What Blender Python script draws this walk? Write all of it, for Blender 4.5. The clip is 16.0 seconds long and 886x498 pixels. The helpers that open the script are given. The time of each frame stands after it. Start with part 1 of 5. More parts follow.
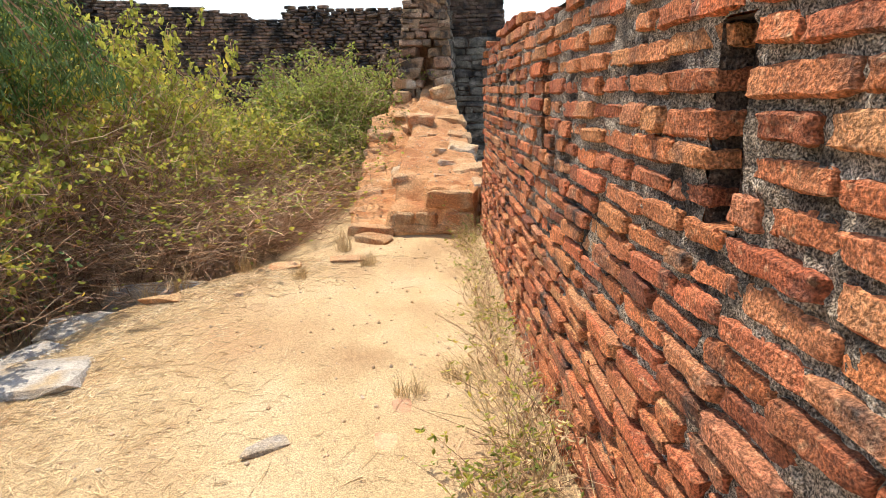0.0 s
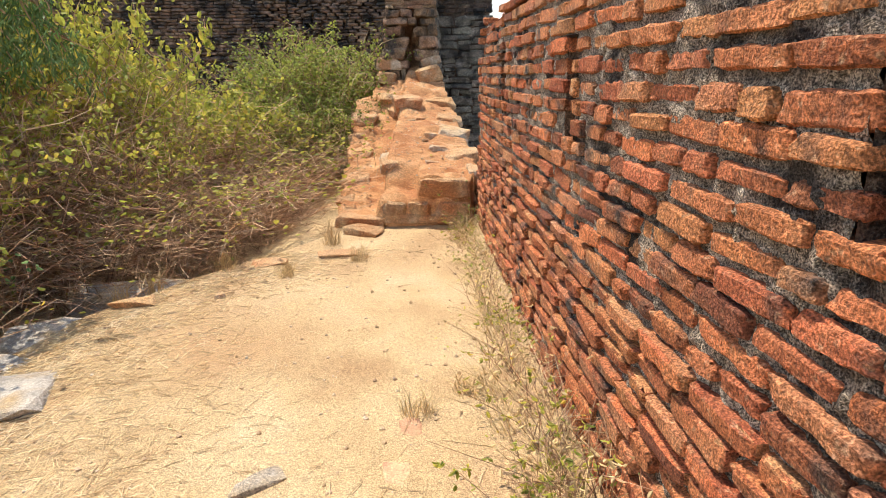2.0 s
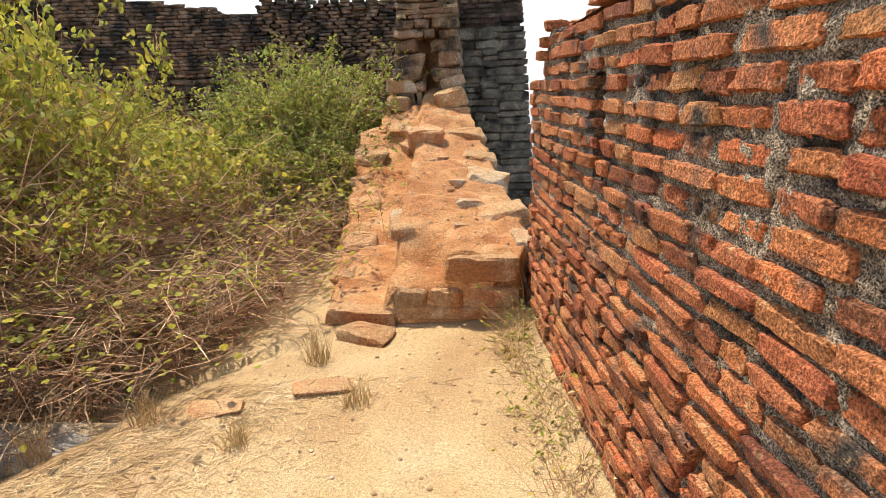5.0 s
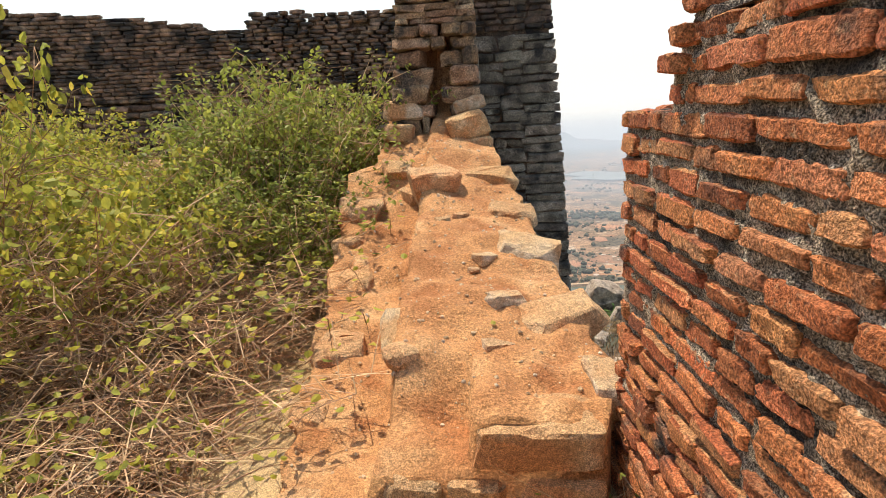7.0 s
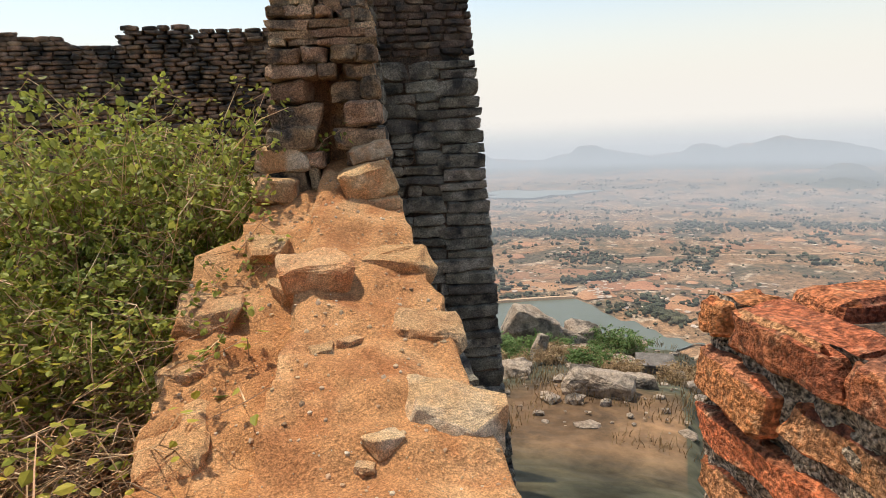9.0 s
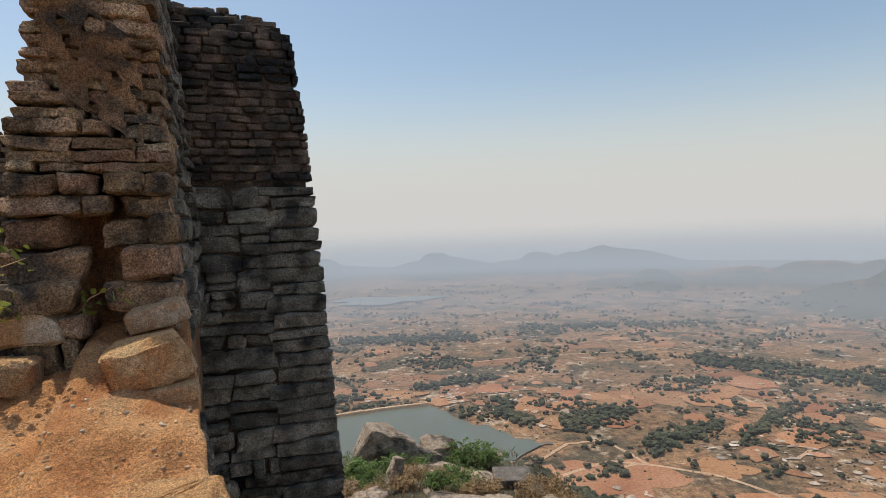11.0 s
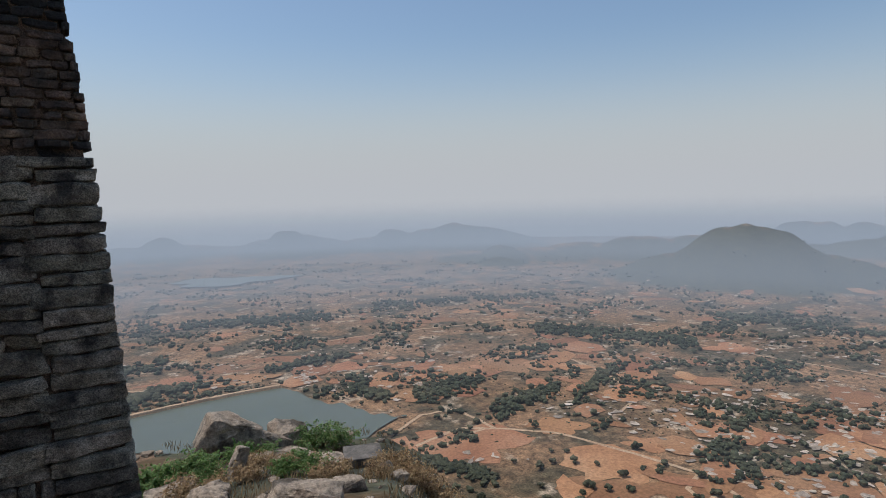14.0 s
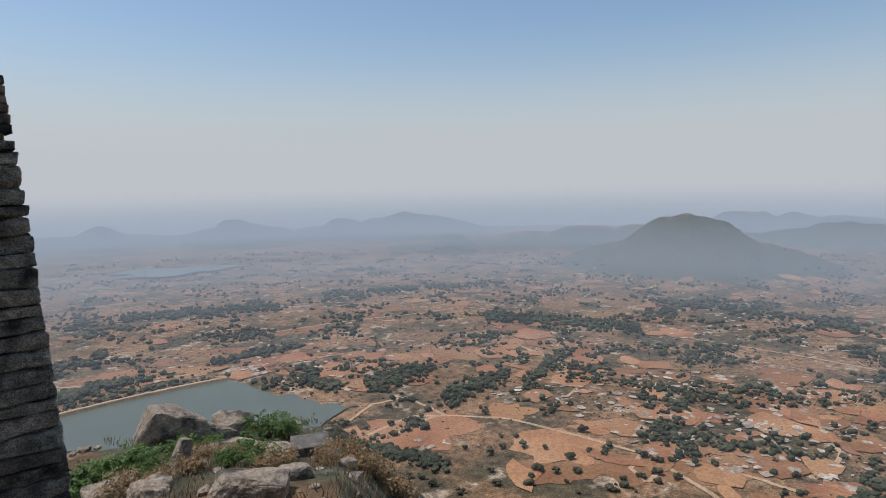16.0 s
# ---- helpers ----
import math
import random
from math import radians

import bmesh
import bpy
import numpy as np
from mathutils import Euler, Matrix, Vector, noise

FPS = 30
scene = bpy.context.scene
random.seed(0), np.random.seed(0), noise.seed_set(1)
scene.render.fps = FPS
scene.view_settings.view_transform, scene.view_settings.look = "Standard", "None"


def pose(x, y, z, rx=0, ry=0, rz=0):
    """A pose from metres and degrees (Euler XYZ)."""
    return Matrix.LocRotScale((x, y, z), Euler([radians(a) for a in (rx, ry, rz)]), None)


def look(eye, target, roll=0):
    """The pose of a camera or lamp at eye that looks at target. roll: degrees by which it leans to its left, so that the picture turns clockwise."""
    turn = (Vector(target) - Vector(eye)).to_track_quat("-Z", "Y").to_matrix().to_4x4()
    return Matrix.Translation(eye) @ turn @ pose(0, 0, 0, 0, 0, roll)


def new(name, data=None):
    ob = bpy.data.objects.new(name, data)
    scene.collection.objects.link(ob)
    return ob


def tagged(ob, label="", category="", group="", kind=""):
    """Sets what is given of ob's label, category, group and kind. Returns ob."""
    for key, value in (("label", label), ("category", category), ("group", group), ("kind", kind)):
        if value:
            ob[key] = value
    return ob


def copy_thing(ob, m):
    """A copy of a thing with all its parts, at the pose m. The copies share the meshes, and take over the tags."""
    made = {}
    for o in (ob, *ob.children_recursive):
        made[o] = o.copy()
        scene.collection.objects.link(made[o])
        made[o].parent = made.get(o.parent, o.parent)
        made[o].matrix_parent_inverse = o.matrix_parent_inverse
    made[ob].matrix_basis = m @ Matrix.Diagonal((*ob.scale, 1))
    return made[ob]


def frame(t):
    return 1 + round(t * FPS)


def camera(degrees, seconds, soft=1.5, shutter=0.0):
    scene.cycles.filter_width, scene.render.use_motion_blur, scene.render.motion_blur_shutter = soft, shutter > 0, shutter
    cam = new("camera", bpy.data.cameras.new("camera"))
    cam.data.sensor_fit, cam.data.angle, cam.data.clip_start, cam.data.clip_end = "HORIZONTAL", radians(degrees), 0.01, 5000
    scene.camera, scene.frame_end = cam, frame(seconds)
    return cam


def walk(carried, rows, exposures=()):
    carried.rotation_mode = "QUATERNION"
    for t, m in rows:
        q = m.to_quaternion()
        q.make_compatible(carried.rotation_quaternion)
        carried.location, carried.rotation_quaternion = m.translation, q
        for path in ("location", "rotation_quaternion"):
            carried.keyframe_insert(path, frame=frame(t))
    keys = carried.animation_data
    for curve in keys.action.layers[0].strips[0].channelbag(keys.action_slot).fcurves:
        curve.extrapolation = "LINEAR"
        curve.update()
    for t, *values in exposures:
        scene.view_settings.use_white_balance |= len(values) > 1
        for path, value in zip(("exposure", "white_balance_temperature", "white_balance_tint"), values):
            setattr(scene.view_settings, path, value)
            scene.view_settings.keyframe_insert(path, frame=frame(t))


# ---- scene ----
cam = camera(74.3, 16.0, 0.7)
PATH = [
    (0, (0.133, -0.411, 1.464), (0.017, 1.517, 0.945), -1.27),
    (0.5, (0.110, -0.351, 1.462), (-0.016, 1.578, 0.949), -1.27),
    (1, (0.087, -0.245, 1.449), (-0.004, 1.679, 0.911), -1.19),
    (1.5, (0.036, -0.155, 1.453), (-0.018, 1.760, 0.878), -1.21),
    (2, (-0.020, -0.090, 1.457), (-0.066, 1.825, 0.882), -1.32),
    (2.5, (-0.046, 0.046, 1.457), (-0.121, 1.958, 0.876), -1.50),
    (3, (-0.033, 0.301, 1.468), (-0.118, 2.214, 0.894), -1.59),
    (3.5, (-0.064, 0.631, 1.463), (-0.147, 2.549, 0.904), -1.79),
    (4, (-0.133, 0.966, 1.533), (-0.217, 2.887, 0.982), -1.99),
    (4.2, (-0.145, 1.088, 1.542), (-0.227, 3.009, 0.993), -2.00),
    (6.3, (-0.238, 2.730, 1.589), (-0.371, 4.666, 1.104), -3.27),
    (6.5, (-0.231, 2.906, 1.628), (-0.366, 4.842, 1.144), -3.36),
    (7, (-0.299, 3.321, 1.629), (-0.428, 5.260, 1.154), -3.37),
    (7.5, (-0.362, 3.670, 1.685), (-0.431, 5.616, 1.227), -3.32),
    (8, (-0.334, 4.070, 1.704), (-0.393, 6.019, 1.261), -3.33),
    (8.2, (-0.308, 4.208, 1.735), (-0.341, 6.158, 1.293), -3.25),
    (10.3, (-0.016, 5.290, 1.882), (0.452, 7.214, 1.602), -2.37),
    (10.5, (0.001, 5.369, 1.912), (0.510, 7.288, 1.676), -2.31),
    (11, (0.047, 5.592, 2.039), (0.706, 7.478, 1.954), -1.94),
    (11.5, (0.135, 5.688, 2.134), (0.939, 7.520, 2.137), -1.77),
    (12, (0.244, 5.733, 2.145), (1.184, 7.498, 2.168), -1.70),
    (12.5, (0.290, 5.776, 2.118), (1.242, 7.535, 2.093), -1.81),
    (13, (0.329, 5.748, 2.094), (1.330, 7.478, 2.027), -1.66),
    (13.5, (0.372, 5.792, 2.071), (1.414, 7.494, 1.937), -1.60),
    (14, (0.415, 5.771, 2.052), (1.513, 7.434, 1.876), -1.36),
    (14.5, (0.433, 5.724, 2.041), (1.581, 7.350, 1.849), -1.21),
    (15, (0.440, 5.646, 2.035), (1.618, 7.250, 1.844), -1.05),
    (15.5, (0.438, 5.567, 2.015), (1.634, 7.157, 1.810), -1.17),
    (16, (0.443, 5.482, 2.027), (1.673, 7.044, 1.810), -1.00),
]
EXPOSURES = [(0, 0.79, 6550, 10), (3, 0.73, 6700, 10), (4, 0.71, 6900, 10), (7, 0.6, 7200, 10), (8.2, 0.5, 7200, 10), (10.3, -0.05, 6900, 10), (11, -0.2, 6800, 10), (12, -0.48, 6300, 10), (13, -0.55, 6150, 10), (16, -0.43, 6100, 10)]
walk(cam, [(t, look(eye, target, roll)) for t, eye, target, roll in PATH], EXPOSURES)
# emission strength of the shells that imitate haze
HAZE_GLOW = 0.92

# ---- world, sun, exposure are set with the walk above ----
SUN = Vector((-0.28, 0.26, 0.92)).normalized()
world = bpy.data.worlds.new("sky")
scene.world = world
world.use_nodes = True
wn = world.node_tree.nodes
sky = wn.new("ShaderNodeTexSky")
sky.sky_type, sky.sun_disc = "NISHITA", False
sky.sun_elevation = math.asin(SUN.z)
sky.sun_rotation = math.atan2(SUN.x, SUN.y)
sky.altitude, sky.air_density, sky.dust_density, sky.ozone_density = 300, 1.3, 1.6, 1.5
world.node_tree.links.new(sky.outputs[0], wn["Background"].inputs[0])
wn["Background"].inputs[1].default_value = 0.15
lamp = bpy.data.lights.new("sun", "SUN")
lamp.energy, lamp.angle, lamp.color = 3.7, radians(0.6), (1.0, 0.94, 0.84)
sun = new("sun", lamp)
sun.matrix_world = look(SUN * 50, (0, 0, 0))


# ---- materials ----
def mat(name, cols, scale=6.0, fine=70.0, rough=0.9, bump=0.35, vary=0.0, by="", fine_amt=0.35, stretch=(1, 1, 1), spec=0.3, patch=None, transl=0.0, tones=None, dust=None, grit=0.0, grit_scale=230.0, fleck=None):
    """A rough natural surface: a ramp over broad noise, fine grain, bump, and a shift of value from piece to piece."""
    m = bpy.data.materials.new(name)
    m.use_nodes = True
    nt = m.node_tree
    n, ln = nt.nodes, nt.links.new
    b = n["Principled BSDF"]
    b.inputs["Roughness"].default_value = rough
    b.inputs["Specular IOR Level"].default_value = spec
    geo = n.new("ShaderNodeNewGeometry")
    mp = n.new("ShaderNodeMapping")
    mp.inputs["Scale"].default_value = stretch
    ln(geo.outputs["Position"], mp.inputs["Vector"])
    big, small = n.new("ShaderNodeTexNoise"), n.new("ShaderNodeTexNoise")
    big.inputs["Scale"].default_value, big.inputs["Detail"].default_value = scale, 5
    small.inputs["Scale"].default_value, small.inputs["Detail"].default_value = fine, 4
    small.inputs["Roughness"].default_value = 0.7
    ln(mp.outputs[0], big.inputs["Vector"])
    ln(mp.outputs[0], small.inputs["Vector"])
    grain = n.new("ShaderNodeMapRange")
    grain.inputs["From Min"].default_value, grain.inputs["From Max"].default_value = 0.32, 0.68
    ln(small.outputs["Fac"], grain.inputs["Value"])
    ramp = n.new("ShaderNodeValToRGB")
    els = ramp.color_ramp.elements
    while len(els) < len(cols):
        els.new(0.5)
    for k, c in enumerate(cols):
        els[k].position = 0.3 + 0.4 * k / max(1, len(cols) - 1)
        els[k].color = (*c, 1)
    ln(big.outputs["Fac"], ramp.inputs["Fac"])
    col = ramp.outputs["Color"]
    if tones:
        pick = n.new("ShaderNodeObjectInfo").outputs["Random"] if by == "obj" else geo.outputs["Random Per Island"]
        tr_ = n.new("ShaderNodeValToRGB")
        te = tr_.color_ramp.elements
        while len(te) < len(tones):
            te.new(0.5)
        for k, c in enumerate(tones):
            te[k].position = k / (len(tones) - 1)
            te[k].color = (*c, 1)
        ln(pick, tr_.inputs["Fac"])
        mt = n.new("ShaderNodeMix")
        mt.data_type = "RGBA"
        mt.inputs["Factor"].default_value = 0.6
        ln(col, mt.inputs["A"])
        ln(tr_.outputs["Color"], mt.inputs["B"])
        col = mt.outputs["Result"]
    if patch:
        pc, pscale, lo, hi = patch
        pn = n.new("ShaderNodeTexNoise")
        pn.inputs["Scale"].default_value, pn.inputs["Detail"].default_value = pscale, 7
        ln(mp.outputs[0], pn.inputs["Vector"])
        mr = n.new("ShaderNodeMapRange")
        mr.inputs["From Min"].default_value, mr.inputs["From Max"].default_value = lo, hi
        ln(pn.outputs["Fac"], mr.inputs["Value"])
        mx = n.new("ShaderNodeMix")
        mx.data_type = "RGBA"
        ln(mr.outputs[0], mx.inputs["Factor"])
        ln(col, mx.inputs["A"])
        mx.inputs["B"].default_value = (*pc, 1)
        col = mx.outputs["Result"]
    if fleck:
        fc, fscale, lo, hi = fleck
        fn = n.new("ShaderNodeTexNoise")
        fn.inputs["Scale"].default_value, fn.inputs["Detail"].default_value = fscale, 3
        ln(mp.outputs[0], fn.inputs["Vector"])
        fm = n.new("ShaderNodeMapRange")
        fm.inputs["From Min"].default_value, fm.inputs["From Max"].default_value = lo, hi
        ln(fn.outputs["Fac"], fm.inputs["Value"])
        fx = n.new("ShaderNodeMix")
        fx.data_type = "RGBA"
        ln(fm.outputs[0], fx.inputs["Factor"])
        ln(col, fx.inputs["A"])
        fx.inputs["B"].default_value = (*fc, 1)
        col = fx.outputs["Result"]
    if dust:
        sx = n.new("ShaderNodeSeparateXYZ")
        ln(geo.outputs["Normal"], sx.inputs[0])
        ad = n.new("ShaderNodeMath")
        ad.operation = "MULTIPLY_ADD"
        ln(big.outputs["Fac"], ad.inputs[0])
        ad.inputs[1].default_value = 1.2
        ln(sx.outputs["Z"], ad.inputs[2])
        md = n.new("ShaderNodeMapRange")
        md.inputs["From Min"].default_value, md.inputs["From Max"].default_value = 1.05, 1.6
        md.inputs["To Max"].default_value = 0.75
        ln(ad.outputs[0], md.inputs["Value"])
        mxd = n.new("ShaderNodeMix")
        mxd.data_type = "RGBA"
        ln(md.outputs[0], mxd.inputs["Factor"])
        ln(col, mxd.inputs["A"])
        mxd.inputs["B"].default_value = (*dust, 1)
        col = mxd.outputs["Result"]
    hsv = n.new("ShaderNodeHueSaturation")
    ln(col, hsv.inputs["Color"])
    val = n.new("ShaderNodeMath")
    val.operation = "MULTIPLY_ADD"
    val.inputs[1].default_value = 2 * fine_amt
    val.inputs[2].default_value = 1 - fine_amt
    ln(grain.outputs[0], val.inputs[0])
    out = val.outputs[0]
    height = grain.outputs[0]
    if grit:
        gn = n.new("ShaderNodeTexNoise")
        gn.inputs["Scale"].default_value, gn.inputs["Detail"].default_value = grit_scale, 2
        ln(mp.outputs[0], gn.inputs["Vector"])
        gr = n.new("ShaderNodeMapRange")
        gr.inputs["From Min"].default_value, gr.inputs["From Max"].default_value = 0.38, 0.62
        gr.inputs["To Min"].default_value, gr.inputs["To Max"].default_value = 1 - grit, 1 + grit
        ln(gn.outputs["Fac"], gr.inputs["Value"])
        gm = n.new("ShaderNodeMath")
        gm.operation = "MULTIPLY"
        ln(out, gm.inputs[0])
        ln(gr.outputs[0], gm.inputs[1])
        out = gm.outputs[0]
        gh = n.new("ShaderNodeMath")
        gh.operation = "MULTIPLY_ADD"
        gh.inputs[1].default_value = 0.35
        ln(gr.outputs[0], gh.inputs[0])
        ln(grain.outputs[0], gh.inputs[2])
        height = gh.outputs[0]
    if vary:
        src = n.new("ShaderNodeObjectInfo").outputs["Random"] if by == "obj" else geo.outputs["Random Per Island"]
        v2 = n.new("ShaderNodeMath")
        v2.operation = "MULTIPLY_ADD"
        v2.inputs[1].default_value, v2.inputs[2].default_value = 2 * vary, 1 - vary
        ln(src, v2.inputs[0])
        v3 = n.new("ShaderNodeMath")
        v3.operation = "MULTIPLY"
        ln(out, v3.inputs[0])
        ln(v2.outputs[0], v3.inputs[1])
        out = v3.outputs[0]
        h = n.new("ShaderNodeMath")
        h.operation = "MULTIPLY_ADD"
        h.inputs[1].default_value, h.inputs[2].default_value = 0.05 * vary, 0.5 - 0.02 * vary
        w7 = n.new("ShaderNodeMath")
        w7.operation = "MULTIPLY"
        w7.inputs[1].default_value = 7.31
        fr = n.new("ShaderNodeMath")
        fr.operation = "FRACT"
        ln(src, w7.inputs[0])
        ln(w7.outputs[0], fr.inputs[0])
        ln(fr.outputs[0], h.inputs[0])
        ln(h.outputs[0], hsv.inputs["Hue"])
    ln(out, hsv.inputs["Value"])
    ln(hsv.outputs[0], b.inputs["Base Color"])
    if bump:
        bp = n.new("ShaderNodeBump")
        bp.inputs["Strength"].default_value = bump
        bp.inputs["Distance"].default_value = 0.5 / fine
        ln(height, bp.inputs["Height"])
        ln(bp.outputs[0], b.inputs["Normal"])
    if transl:
        tr = n.new("ShaderNodeBsdfTranslucent")
        ln(hsv.outputs[0], tr.inputs["Color"])
        mxs = n.new("ShaderNodeMixShader")
        mxs.inputs[0].default_value = transl
        ln(b.outputs[0], mxs.inputs[1])
        ln(tr.outputs[0], mxs.inputs[2])
        ln(mxs.outputs[0], n["Material Output"].inputs["Surface"])
    return m


EARTH_DUST = (0.55, 0.32, 0.15)
BRICK_TONES = [(0.15, 0.075, 0.05), (0.40, 0.115, 0.05), (0.50, 0.165, 0.07), (0.44, 0.145, 0.068), (0.50, 0.21, 0.085), (0.44, 0.25, 0.12), (0.54, 0.165, 0.06), (0.33, 0.17, 0.095), (0.50, 0.14, 0.05)]
BRICK_BASE = [(0.33, 0.085, 0.035), (0.48, 0.14, 0.05), (0.52, 0.22, 0.09)]
M_SAND = mat("sandy_path", [(0.41, 0.255, 0.125), (0.535, 0.37, 0.19), (0.61, 0.45, 0.26)], 1.8, 75, 0.95, 0.8, fine_amt=0.28, patch=((0.42, 0.235, 0.11), 0.9, 0.52, 0.70), grit=0.4, grit_scale=210)
M_EARTH = mat("red_earth", [(0.42, 0.18, 0.07), (0.54, 0.265, 0.11), (0.62, 0.355, 0.17)], 3.5, 55, 0.95, 0.9, fine_amt=0.32, patch=((0.40, 0.16, 0.06), 4, 0.52, 0.68), grit=0.26, grit_scale=150)
M_BRICK = mat("old_brick", BRICK_BASE, 9, 75, 0.95, 1.0, 0.22, "obj", 0.5, patch=((0.06, 0.048, 0.04), 5, 0.56, 0.70), tones=BRICK_TONES, grit=0.42, grit_scale=170, fleck=((0.56, 0.34, 0.19), 40, 0.60, 0.82))
M_BRICK_ISL = mat("old_brick_rest", BRICK_BASE, 9, 75, 0.95, 1.0, 0.22, "isl", 0.5, patch=((0.06, 0.048, 0.04), 5, 0.56, 0.70), tones=BRICK_TONES, grit=0.42, grit_scale=170, fleck=((0.56, 0.34, 0.19), 40, 0.60, 0.82))
M_MORTAR = mat("lime_mortar", [(0.22, 0.163, 0.112), (0.31, 0.243, 0.175), (0.42, 0.345, 0.262)], 20, 110, 0.97, 1.0, fine_amt=0.75, patch=((0.055, 0.044, 0.036), 4.5, 0.51, 0.63), grit=0.7, grit_scale=240)
M_STONE = mat("warm_stone", [(0.42, 0.215, 0.10), (0.53, 0.33, 0.175), (0.62, 0.45, 0.28)], 9, 55, 0.9, 0.9, 0.15, "obj", 0.35, patch=((0.50, 0.225, 0.095), 4, 0.46, 0.60), dust=EARTH_DUST, grit=0.35, grit_scale=200)
M_PALE = mat("pale_stone", [(0.47, 0.345, 0.225), (0.60, 0.47, 0.33), (0.70, 0.58, 0.44)], 12, 55, 0.9, 0.9, 0.12, "obj", 0.3, patch=((0.52, 0.28, 0.14), 5, 0.44, 0.58), dust=(0.58, 0.37, 0.19), grit=0.3, grit_scale=200)
M_SLAB = mat("grey_slab", [(0.28, 0.245, 0.205), (0.43, 0.375, 0.31), (0.56, 0.49, 0.40)], 6, 90, 0.9, 0.8, 0.1, "obj", 0.4, patch=((0.46, 0.32, 0.17), 4, 0.50, 0.64), grit=0.35, grit_scale=200)
M_TOWER = mat("grey_wall_stone", [(0.106, 0.09, 0.068), (0.22, 0.19, 0.147), (0.36, 0.312, 0.247)], 7, 60, 0.92, 0.9, 0.45, "obj", 0.5, patch=((0.05, 0.044, 0.038), 5, 0.52, 0.66), grit=0.25, grit_scale=120)
M_DARKBRICK = mat("weathered_brick", [(0.09, 0.076, 0.062), (0.185, 0.125, 0.088), (0.31, 0.21, 0.15)], 7, 70, 0.92, 0.9, 0.35, "isl", 0.5, patch=((0.04, 0.038, 0.036), 2.5, 0.44, 0.60))
M_DARKBRICK_OB = mat("weathered_brick_single", [(0.09, 0.076, 0.062), (0.185, 0.125, 0.088), (0.31, 0.21, 0.15)], 7, 70, 0.92, 0.9, 0.35, "obj", 0.5, patch=((0.04, 0.038, 0.036), 2.5, 0.44, 0.60))
M_PILLAR = mat("broken_wall_stone", [(0.21, 0.118, 0.064), (0.37, 0.22, 0.128), (0.50, 0.345, 0.22)], 6, 60, 0.92, 0.9, 0.38, "obj", 0.5, patch=((0.10, 0.075, 0.057), 5, 0.52, 0.64), grit=0.25, grit_scale=120)
M_CLAY = mat("clay_plaster", [(0.22, 0.11, 0.055), (0.34, 0.18, 0.09), (0.44, 0.25, 0.13)], 5, 60, 0.95, 0.9, fine_amt=0.45, patch=((0.10, 0.07, 0.05), 4, 0.52, 0.66), grit=0.4, grit_scale=150)
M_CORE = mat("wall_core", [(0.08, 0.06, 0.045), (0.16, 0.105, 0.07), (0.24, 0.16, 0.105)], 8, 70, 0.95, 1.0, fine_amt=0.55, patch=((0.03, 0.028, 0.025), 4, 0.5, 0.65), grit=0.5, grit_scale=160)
M_TWIG = mat("dry_twig", [(0.25, 0.135, 0.072), (0.42, 0.25, 0.14), (0.60, 0.42, 0.265)], 4, 40, 0.9, 0, 0.5, "isl", 0.2)
M_LEAF_Y = mat("yellowing_leaf", [(0.28, 0.30, 0.055), (0.41, 0.39, 0.07), (0.54, 0.46, 0.09)], 1.5, 30, 0.55, 0, 0.3, "isl", 0.2, transl=0.5, spec=0.2, tones=[(0.17, 0.23, 0.04), (0.28, 0.31, 0.05), (0.41, 0.38, 0.06), (0.53, 0.44, 0.07), (0.36, 0.36, 0.06), (0.23, 0.28, 0.045), (0.66, 0.43, 0.07)])
M_LEAF_G = mat("green_leaf", [(0.16, 0.19, 0.035), (0.27, 0.29, 0.055), (0.40, 0.40, 0.09)], 1.5, 30, 0.55, 0, 0.45, "isl", 0.2, transl=0.45, spec=0.25)
M_LEAF_D = mat("dark_leaf", [(0.08, 0.14, 0.035), (0.13, 0.205, 0.055), (0.20, 0.28, 0.095)], 1.5, 30, 0.55, 0, 0.35, "isl", 0.2, transl=0.3, spec=0.25)
M_STRAW = mat("dry_grass", [(0.50, 0.33, 0.15), (0.62, 0.45, 0.22), (0.70, 0.55, 0.30)], 3, 40, 0.9, 0, 0.3, "isl", 0.2, transl=0.25)
M_STRAW_LOOSE = mat("loose_straw", [(0.48, 0.31, 0.15), (0.60, 0.43, 0.23), (0.74, 0.58, 0.36)], 3, 40, 0.8, 0, 0.3, "isl", 0.15)
M_ROCK = mat("granite", [(0.25, 0.18, 0.125), (0.41, 0.32, 0.235), (0.54, 0.44, 0.34)], 0.9, 7, 0.9, 0.9, fine_amt=0.4, patch=((0.13, 0.105, 0.08), 0.9, 0.52, 0.64))
M_SCRUB = mat("dry_scrub", [(0.21, 0.13, 0.065), (0.31, 0.205, 0.105), (0.42, 0.30, 0.165)], 3, 40, 0.9, 0, 0.35, "isl", 0.2, transl=0.2)
M_HUT = mat("dark_masonry", [(0.09, 0.08, 0.07), (0.15, 0.13, 0.11), (0.22, 0.19, 0.16)], 2, 12, 0.9, 0.6)
M_TREE = mat("far_foliage", [(0.042, 0.046, 0.024), (0.066, 0.070, 0.038), (0.105, 0.095, 0.056)], 0.02, 0.6, 0.9, 0.5, 0.4, "isl", 0.3)
M_ROAD = mat("dirt_track", [(0.42, 0.27, 0.16), (0.50, 0.35, 0.22)], 0.03, 0.5, 0.95, 0)
M_FIELD = mat("ploughed_field", [(0.265, 0.118, 0.058), (0.33, 0.158, 0.08), (0.36, 0.195, 0.108)], 0.02, 0.35, 0.95, 0, 0.28, "isl", 0.3)
